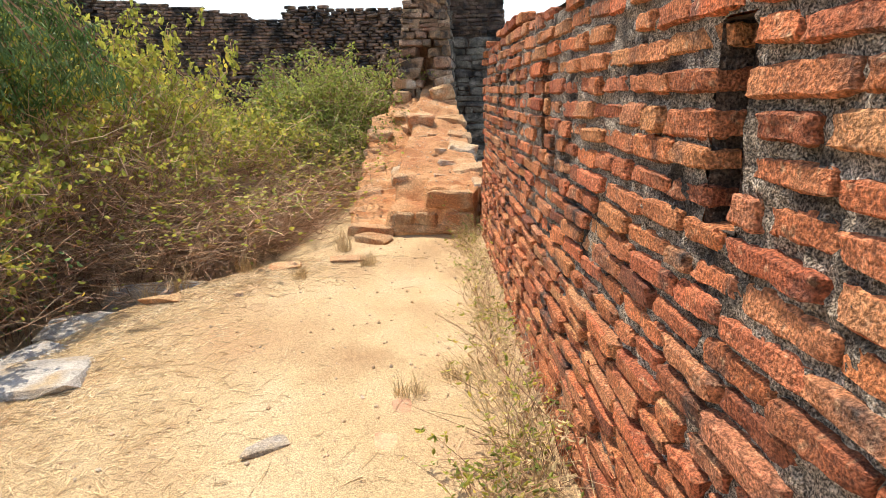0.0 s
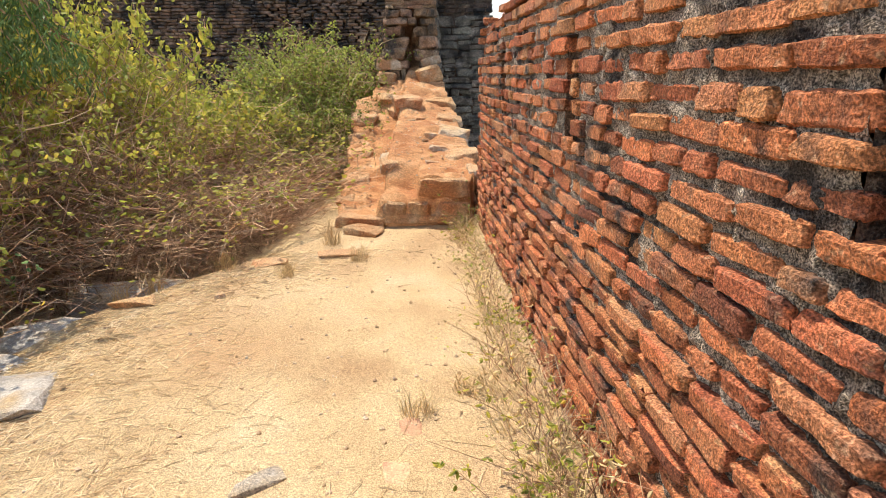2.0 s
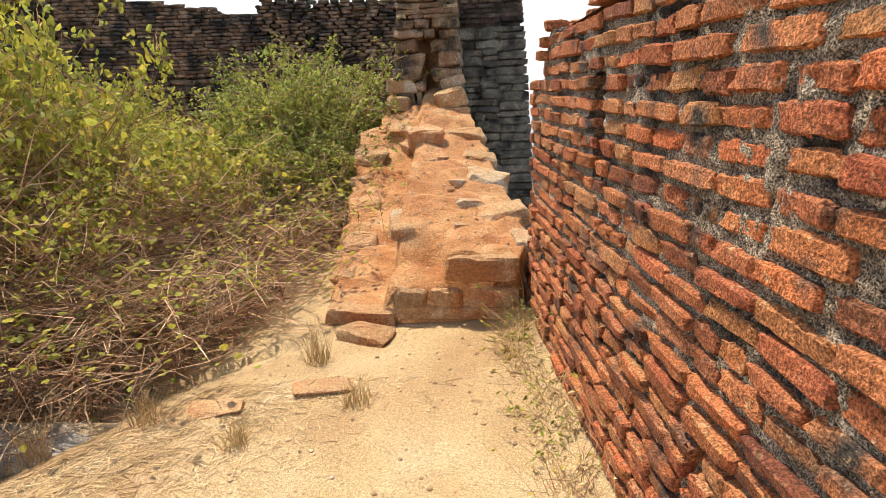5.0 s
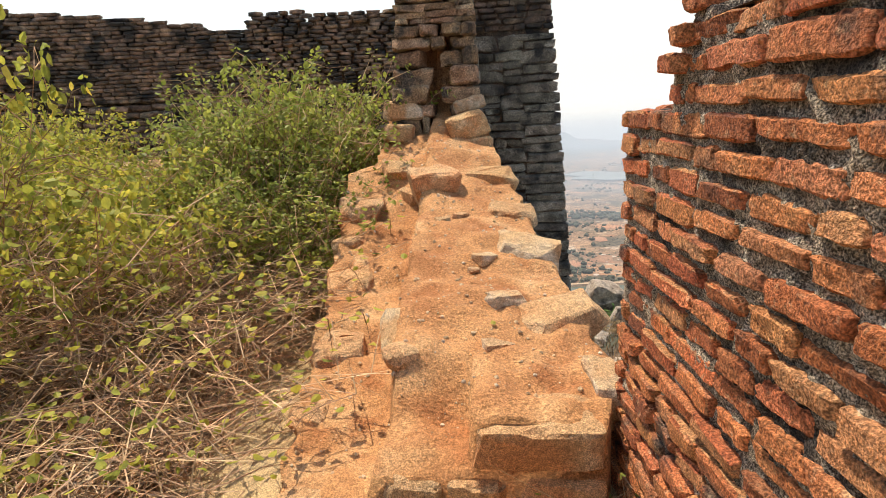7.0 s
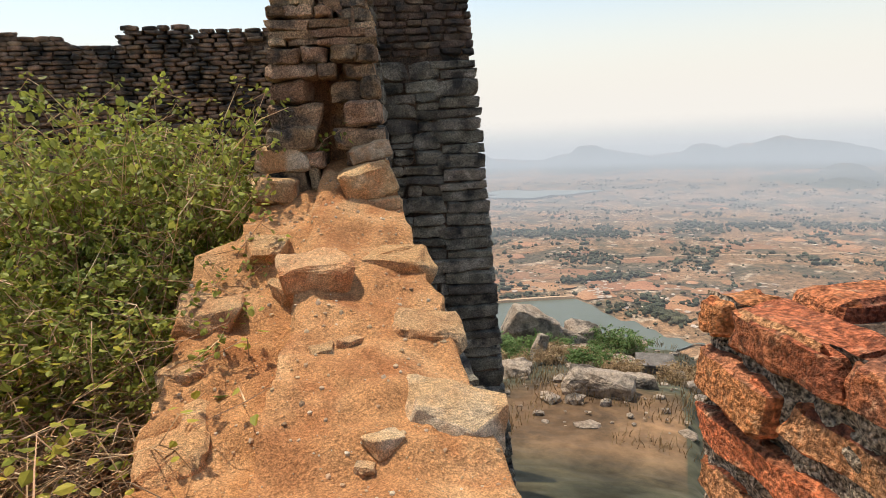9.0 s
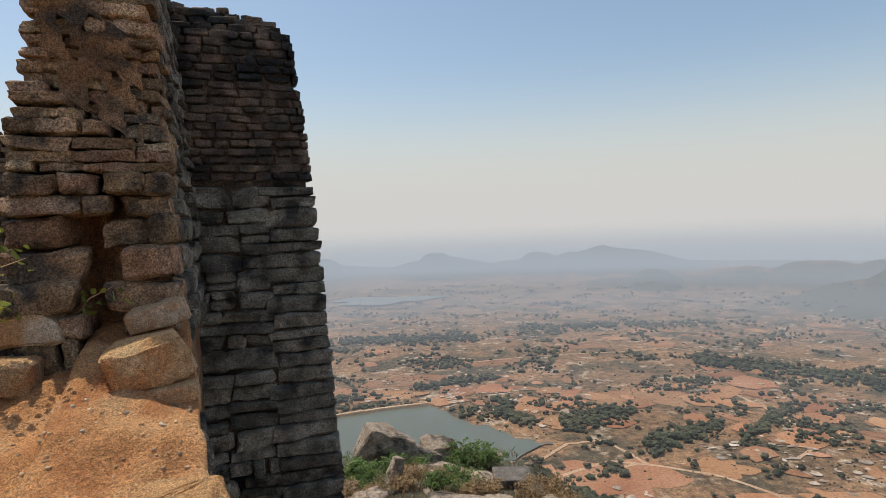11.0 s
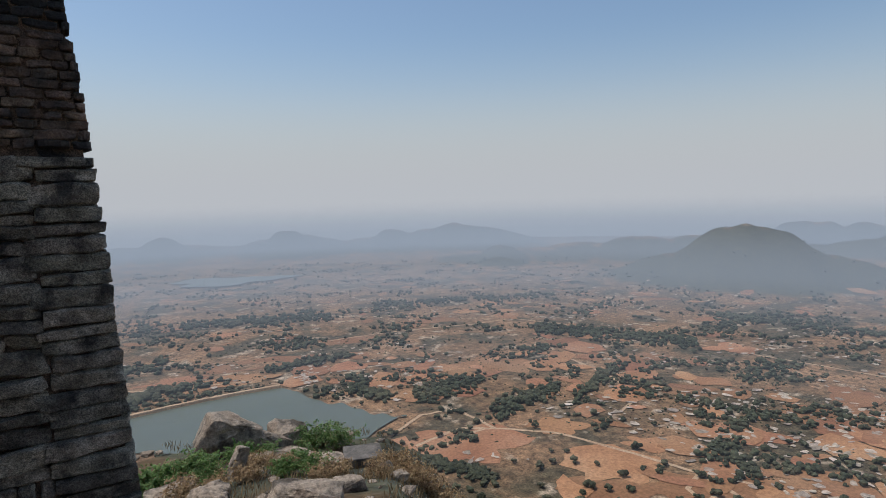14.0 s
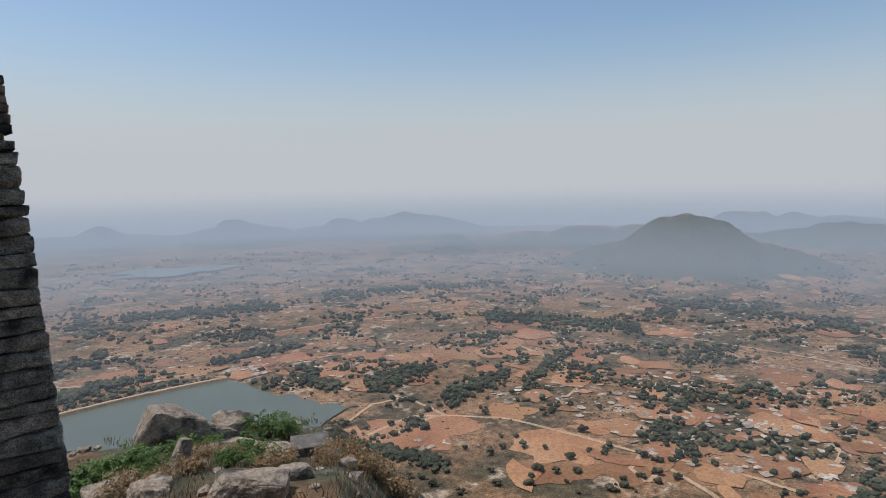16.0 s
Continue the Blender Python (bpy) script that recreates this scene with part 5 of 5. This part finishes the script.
vr = random.Random(77)
THICK = "tangled thorny shrub with brown twigs and yellowing leaves"
kinds = [shrub("thicket_shrub", vr, 0.75, 1.4, 85, 2000, 0.051, M_LEAF_Y, THICK, 0.54, 0.8, 300, 0.0062), shrub("thicket_shrub", vr, 0.75, 1.3, 85, 1900, 0.050, M_LEAF_Y, THICK, 0.54, 0.9, 300, 0.0062), shrub("thicket_shrub", vr, 0.7, 1.5, 100, 420, 0.052, M_LEAF_Y, "low tangle of bare brown twigs with few yellowing leaves", 0.5, 0.9, 700, 0.0062)]
spots = []
for y in (3.3, 3.95, 4.6, 5.3, 6.0, 6.7, 7.4, 8.1, 8.9, 9.8, 10.8):
    x0 = lerp_tab(y, [(3.3, -4.3), (3.95, -4.0), (4.6, -3.05), (5.2, -2.32), (8.0, -2.3), (10.8, -3.4)])
    for i in range(5 if y > 5 else 4):
        spots.append((x0 - 0.85 * i + vr.uniform(-0.2, 0.2), y + vr.uniform(-0.2, 0.2), i))
used = [0, 0, 0]
for k, (x, y, i) in enumerate(spots):
    if y > 8.6 and x > -3.2:
        continue
    s = vr.uniform(0.88, 1.12)
    tall = s * (0.66, 1.0, 1.35, 1.6, 1.65, 1.65, 1.7)[i] * (1.0 if y > 6.8 or i == 0 else 1.2 if i == 1 else 1.3) * (0.78 if y > 7.0 and i >= 2 else 1.0)
    m = pose(x, y, fort_z(x, y) - 0.03, 0, 0, vr.uniform(0, 360))
    i = 2 if i == 0 or (i == 1 and k % 3 == 0) else k % 2
    if not used[i]:
        ob = kinds[i]
        ob.matrix_world = m
        used[i] = 1
    else:
        ob = copy_thing(kinds[i], m)
    ob.scale = (s, s, tall)
    tagged(ob, group="thicket beside the path")
GREEN = "dense green leafy bush growing against the ramp"
gb = shrub("green_bush", vr, 0.8, 1.75, 150, 13000, 0.046, M_LEAF_G, GREEN, 0.0, 0.5)
gb.matrix_world = pose(-2.2, 8.9, fort_z(-2.2, 8.9) + 0.05, 0, 0, 20)
gb.scale = (1.0, 1.0, 1.3)
for x, y, s in ((-1.78, 8.1, 0.8), (-2.1, 9.7, 1.1), (-2.45, 9.8, 1.2)):
    c = copy_thing(gb, pose(x, y, fort_z(x, y), 0, 0, 77 * x))
    c.scale = (s, s, s)
dk = shrub("dark_bush", vr, 0.7, 1.5, 90, 4200, 0.055, M_LEAF_D, "dark green shrub at the edge of the path", 0.05, 0.6)
dk.matrix_world = pose(-3.45, 2.85, -0.15)
dk.scale = (0.7, 0.7, 0.6)
for k, (x, y, s, h) in enumerate(((-3.5, 3.2, 0.95, 1.1), (-3.25, 2.35, 0.8, 0.75), (-3.75, 2.6, 0.95, 1.15))):
    c = copy_thing(kinds[k % 2], pose(x, y, -0.2, 0, 0, 90 * y))
    c.scale = (s, s, h)

# drooping branch of a tree beside the path
tree = thing("tree", (-4.3, 4.0, -0.3), "tree with drooping feathery dark green foliage", "tree")
tree.location = (0, 0, 0)
sv, sf, lv, lf = [], [], [], []
trunk = [Vector((-4.9, 3.6, -0.4)), Vector((-4.95, 3.6, 0.9)), Vector((-4.8, 3.6, 2.2)), Vector((-4.6, 3.7, 3.2))]
tube(sv, sf, trunk, 0.10, 0.06)
for k in range(46):
    s = trunk[2].lerp(trunk[3], vr.random())
    e = Vector((-3.75 + vr.uniform(-0.8, 0.72), 4.2 + vr.uniform(-0.6, 0.6), 2.05 + vr.uniform(-0.25, 0.85)))
    mid = s.lerp(e, 0.5) + Vector((0, 0, 0.45))
    tip = e + Vector((0.15, 0.05, -vr.uniform(0.25, 0.55)))
    tube(sv, sf, [s, mid, e, tip], 0.02, 0.004)
    for j in range(170):
        u = vr.random() ** 0.6
        p = (mid.lerp(e, u * 2) if u < 0.5 else e.lerp(tip, u * 2 - 1)) + Vector((vr.uniform(-1, 1), vr.uniform(-1, 1), vr.uniform(-1.3, 0.5))) * 0.13
        leaf(lv, lf, p, vr.uniform(0.05, 0.09), vr, 0.9, 0.2)
from_np("trunk", sv, sf, M_TWIG, tree)
from_np("crown", lv, lf, M_LEAF_D, tree)


def tuft(name, x, y, h, blades, material, label, spread=0.1, z=None, leafy=0, stuff=False):
    vs, fs = [], []
    for _ in range(blades):
        a, r = vr.uniform(0, 6.283), spread * math.sqrt(vr.random())
        p = Vector((r * math.cos(a), r * math.sin(a), -0.01))
        d = Vector((vr.uniform(-1, 1), vr.uniform(-1, 1), 0)) * h * (1.1 if leafy else 0.5)
        hh = h * vr.uniform(0.5, 1.1)
        tube(vs, fs, [p, p + d * 0.35 + Vector((0, 0, hh * 0.6)), p + d + Vector((0, 0, hh))], 0.0019, 0.0008)
    root = thing(name, (x, y, fort_z(x, y) if z is None else z), label, "grass" if not leafy else "weed")
    from_np("grass" if not leafy else "stalk", vs, fs, material, root)["kind"] = "stuff"
    if leafy:
        lv, lf = [], []
        for _ in range(leafy):
            i = vr.randrange(len(vs))
            leaf(lv, lf, Vector(vs[i]), vr.uniform(0.015, 0.036), vr, 0.0, 0.45)
        from_np("foliage", lv, lf, M_LEAF_G if vr.random() < 0.3 else M_STRAW if vr.random() < 0.5 else M_LEAF_Y, root)["kind"] = "stuff"
    return root


for k in range(46):
    y = 1.05 + k * 0.092
    x = wall_x(y) - 0.09 - vr.uniform(0, 0.16) * (1.5 if y < 2.4 else 1)
    tuft("weed", x, y, vr.uniform(0.08, 0.24) * (1.35 if y < 2.2 else 1), 20, M_STRAW if k % 3 else M_TWIG, "dry weed with small leaves at the foot of the brick wall", 0.10, None, vr.choice((20, 45, 80)))
for x, y, h, lf_n in ((0.30, 1.55, 0.28, 220), (0.36, 1.85, 0.36, 260), (0.42, 1.45, 0.42, 120), (0.22, 1.35, 0.2, 200), (0.34, 2.2, 0.34, 160), (0.22, 4.85, 0.42, 150), (0.14, 1.42, 0.2, 200)):
    tuft("weed", x, y, h, 30, M_TWIG, "green weed with tiny flowers at the foot of the brick wall", 0.13, None, lf_n)
for x, y, h in ((-0.75, 4.16, 0.13), (-1.24, 3.84, 0.12), (-1.06, 4.62, 0.22), (-2.45, 3.8, 0.2), (-2.3, 4.0, 0.22), (-1.75, 4.05, 0.16), (-0.2, 2.12, 0.12), (0.02, 2.3, 0.09)):
    tuft("grass_tuft", x, y, h, 60, M_STRAW, "tuft of dry straw-coloured grass on the path", 0.07)
# straw strewn over the left of the path
vs, fs = [], []
for _ in range(11000):
    y = vr.uniform(0.7, 4.4)
    x = path_left(y) + abs(vr.gauss(0, 0.5 + 0.6 * max(0, 3 - y) / 2)) - 0.15
    if x > 0.2:
        continue
    a, L = vr.uniform(0, 6.283), vr.uniform(0.03, 0.11)
    p = Vector((x, y, fort_z(x, y) + 0.004))
    d = Vector((math.cos(a), math.sin(a), 0)) * L
    e = p + d
    e.z = fort_z(e.x, e.y) + vr.uniform(0.002, 0.012)
    tube(vs, fs, [p, p.lerp(e, 0.5) + Vector((0, 0, 0.003)), e], 0.0017, 0.001)
tagged(from_np("straw", vs, fs, M_STRAW_LOOSE), "loose dry straw strewn on the path", "straw", kind="stuff")
vs, fs = [], []
for _ in range(1500):
    y = vr.uniform(0.6, 5.1)
    x = vr.uniform(path_left(y) - 0.1, wall_x(y) - 0.05)
    s = 0.003 + 0.011 * vr.random() ** 4
    p = Vector((x, y, fort_z(x, y)))
    base = len(vs)
    vs += [p + v * s * vr.uniform(0.7, 1.2) for v in IV]
    fs += [tuple(base + i for i in f) for f in IF]
for _ in range(1300):
    y = vr.uniform(5.3, 8.8)
    x = vr.uniform(ramp_left(y) + 0.03, ramp_right(y) - 0.03)
    s = 0.003 + 0.011 * vr.random() ** 4
    p = Vector((x, y, ramp_z(x, y)))
    base = len(vs)
    vs += [p + v * s * vr.uniform(0.7, 1.2) for v in IV]
    fs += [tuple(base + i for i in f) for f in IF]
M_GRIT = mat("grit", [(0.36, 0.22, 0.12), (0.50, 0.34, 0.20), (0.60, 0.50, 0.38)], 9, 90, 0.9, 0.3, 0.3, "isl")
tagged(from_np("gravel", vs, fs, M_GRIT), "grit and pebbles on path and ramp", "gravel", kind="stuff")

# stones on the path
M_WORN = mat("worn_brick", [(0.42, 0.20, 0.11), (0.52, 0.29, 0.17)], 9, 120, 0.95, 0.6, fine_amt=0.4, patch=((0.55, 0.40, 0.22), 8, 0.45, 0.6))
PS = "stones on the path"
for x, y, sz, mt, rz, lab in ((-0.77, 1.69, (0.22, 0.11, 0.04), M_SLAB, 35, "thin grey flake of stone on the path"), (-2.30, 2.32, (0.72, 0.62, 0.05), M_SLAB, 20, "grey flat slab at the path's edge"), (-2.47, 2.62, (0.4, 0.3, 0.045), M_SLAB, -10, "grey flat slab at the path's edge"),
                              (-2.45, 3.08, (0.62, 0.44, 0.06), M_SLAB, 15, "pale grey slab at the path's edge"), (-2.55, 4.15, (1.05, 0.55, 0.34), M_SLAB, -8, "long grey rock at the foot of the thicket"), (-2.10, 3.42, (0.34, 0.22, 0.08), M_STONE, 10, "flat brown stone on the path"),
                              (-1.58, 3.47, (0.08, 0.06, 0.05), M_PALE, 20, "small pale stone on the path"), (-1.45, 4.12, (0.30, 0.15, 0.06), M_STONE, 5, "flat stone at the path's edge"), (-0.95, 4.30, (0.35, 0.15, 0.05), M_STONE, 12, "flat stone at the path's edge"),
                              (-0.25, 1.72, (0.11, 0.19, 0.02), M_WORN, 5, "brick worn flush with the path"), (-0.22, 2.02, (0.10, 0.16, 0.02), M_WORN, 12, "brick worn flush with the path"), (0.44, 2.10, (0.07, 0.09, 0.14), M_PALE, 12, "pale stone standing at the foot of the wall"),
                              (-0.86, 4.92, (0.40, 0.26, 0.12), M_STONE, -14, "broken stone at the foot of the ramp")):
    stone("stone", (x, y, fort_z(x, y) + (sz[2] * 0.08 if mt is not M_WORN else -0.005)), sz, mt, lab, (vr.uniform(-4, 4), vr.uniform(-4, 4), rz), 5, 0.2, 0.06, int(100 * abs(x)), group=PS, facets=6)

# ---- rocky shoulder of the hill below ----
def on_land(a, r):
    """The hillside at a bearing and distance from the end of the ramp."""
    x, y = 0.44 + r * math.sin(radians(a)), 5.48 + r * math.cos(radians(a))
    return Vector((x, y, land_z(x, y - 3)))


BL = "weathered granite boulder on the hillside"
HILL_STONES = [(12.2, 36, (3.4, 2.4, 2.6), (0, 24, -10), 0.9, "huge split granite boulder above the reservoir"), (15.0, 36.5, (3.6, 2.2, 1.7), (0, 26, 5), 0.4, "long granite boulder leaning on its split half"), (17.6, 38, (2.4, 2.0, 1.9), (0, 0, 0), 0.5, BL), (17.0, 32, (6.0, 3.4, 0.8), (0, 6, 10), 0.0, "broad pale sheet of bare granite"), (20.5, 31.0, (3.4, 2.4, 0.7), (0, 4, 30), 0.0, "broad pale sheet of bare granite"), (12.7, 27.5, (0.8, 0.7, 1.7), (8, 14, 20), 0.5, "pale upright rock on the hillside"),
               (21, 27.5, (1.0, 0.8, 0.6), (0, 5, 10), 0.1, BL), (26.8, 28, (0.9, 0.7, 0.5), (0, 0, 50), 0.1, BL), (10, 22.5, (1.5, 1.1, 0.8), (0, 8, -20), 0.1, BL), (7, 29, (2.2, 1.8, 1.2), (0, 0, 0), 0.0, BL), (28, 26, (1.0, 0.8, 0.6), (0, 0, 0), 0.0, BL), (18.6, 19.5, (2.6, 1.5, 1.1), (0, 10, -30), 0.2, BL),
               (23, 21, (1.2, 0.9, 0.6), (0, 0, 0), 0.1, BL), (32, 25, (0.9, 0.9, 0.5), (0, 0, 10), 0.0, BL), (10, 24, (1.6, 1.2, 0.9), (0, 0, 10), 0.0, BL), (30.5, 29.5, (2.2, 1.2, 0.6), (0, 0, 0), 0.0, BL)]
for a, r, size, rot, up, lab in HILL_STONES:
    p = on_land(a, r)
    ob = mesh_ob("boulder", rock_bm(size, a + r, 3, 0.06, 16), M_ROCK)
    ob.matrix_world = pose(p.x, p.y, p.z + up + 0.1 * size[2], *rot)
    tagged(ob, lab, "boulder", "boulders on the hillside")
p = on_land(24.6, 31)
hut = thing("stone_hut", p, "small ruined flat-roofed stone hut on the hillside", "hut")
part("body", block_bm((1.9, 1.7, 1.3), 4, 0.03, 0.06, 3), M_HUT, hut)
part("roof_slab", block_bm((2.05, 1.85, 0.2), 3, 0.08, 0.1, 4), M_HUT, hut, "weathered flat stone roof").location = (0, 0, 0.7)
# no opening is cut: a solid dark block paints the door's shade
part("door_shade", block_bm((0.4, 0.12, 0.65), 2, 0.02, 0.05, 5), M_CORE, hut, "dark block standing in for a shaded door opening").location = (-0.4, -0.84, -0.1)
hut.matrix_world = pose(p.x, p.y, p.z + 0.15, 0, 0, -20)
hs = [shrub("hill_shrub", vr, 1.0, 1.5, 40, 2600, 0.16, M_LEAF_D, "green scrub bush on the rocky hillside", 0.05, 0.6), shrub("hill_shrub", vr, 1.0, 1.4, 50, 1800, 0.12, M_SCRUB, "dry straw-coloured scrub on the rocky hillside", 0.0, 0.6), shrub("hill_shrub", vr, 1.0, 1.8, 40, 2200, 0.12, M_LEAF_D, "olive scrub bush on the rocky hillside", 0.05, 0.6)]
HS = [(8, 31, 2, 1.0), (9.5, 32, 0, 0.9), (13, 33.5, 0, 0.7), (15.5, 33.5, 2, 0.7), (19.6, 36.5, 2, 0.9), (21, 37, 2, 0.8), (22.5, 36, 2, 0.9), (18, 27.5, 0, 0.55), (19.5, 24.5, 2, 0.6), (13.8, 29, 1, 0.6), (7, 31, 0, 0.9), (8, 26.5, 1, 0.8), (35, 27, 2, 0.6), (13.5, 25, 1, 0.6), (29.5, 28, 1, 0.7),
      (22, 24, 1, 0.6), (17, 24.5, 0, 0.5), (5, 31, 0, 1.1), (20.5, 23, 1, 0.5), (10.5, 28, 2, 0.7), (26, 24, 1, 0.6)] + [(27.5 + 0.9 * k, 29.5 - 0.5 * (k % 3), 1, 0.75) for k in range(9)] + [(11 + 2.1 * k, 25.5 + (k * 7) % 5, 1, 0.5) for k in range(5)]
seen_kind = set()
for a, r, k, s in HS:
    p = on_land(a, r)
    m = pose(p.x, p.y, p.z, 0, 0, a * 40)
    ob = hs[k] if k not in seen_kind else copy_thing(hs[k], m)
    seen_kind.add(k)
    ob.matrix_world = m
    ob.scale = (s, s, s)

# loose rubble and dry grass over the shoulder
vs, fs = [], []
for _ in range(420):
    p = on_land(vr.uniform(3, 40), vr.uniform(16, 39))
    sz = 0.05 + 0.30 * vr.random() ** 4
    base = len(vs)
    sq = Vector((vr.uniform(0.7, 1.5), vr.uniform(0.7, 1.5), vr.uniform(0.5, 0.9)))
    vs += [p + Vector((v.x * sq.x, v.y * sq.y, v.z * sq.z)) * sz * vr.uniform(0.75, 1.2) for v in IV]
    fs += [tuple(base + i for i in f) for f in IF]
tagged(from_np("rubble", vs, fs, M_ROCK), "loose granite rubble over the rocky hillside", "rubble", kind="stuff")
vs, fs = [], []
for _ in range(7000):
    p = on_land(vr.uniform(3, 41), vr.uniform(15, 40))
    if noise.noise((p.x * 0.35, p.y * 0.35, 1)) < -0.05:
        continue
    h = vr.uniform(0.12, 0.45)
    d = Vector((vr.uniform(-1, 1), vr.uniform(-1, 1), 0)) * h * 0.5
    tube(vs, fs, [p, p + d * 0.4 + Vector((0, 0, h * 0.6)), p + d + Vector((0, 0, h))], 0.018, 0.004)
tagged(from_np("hill_grass", vs, fs, M_SCRUB), "dry straw-coloured grass over the rocky hillside", "grass", kind="stuff")
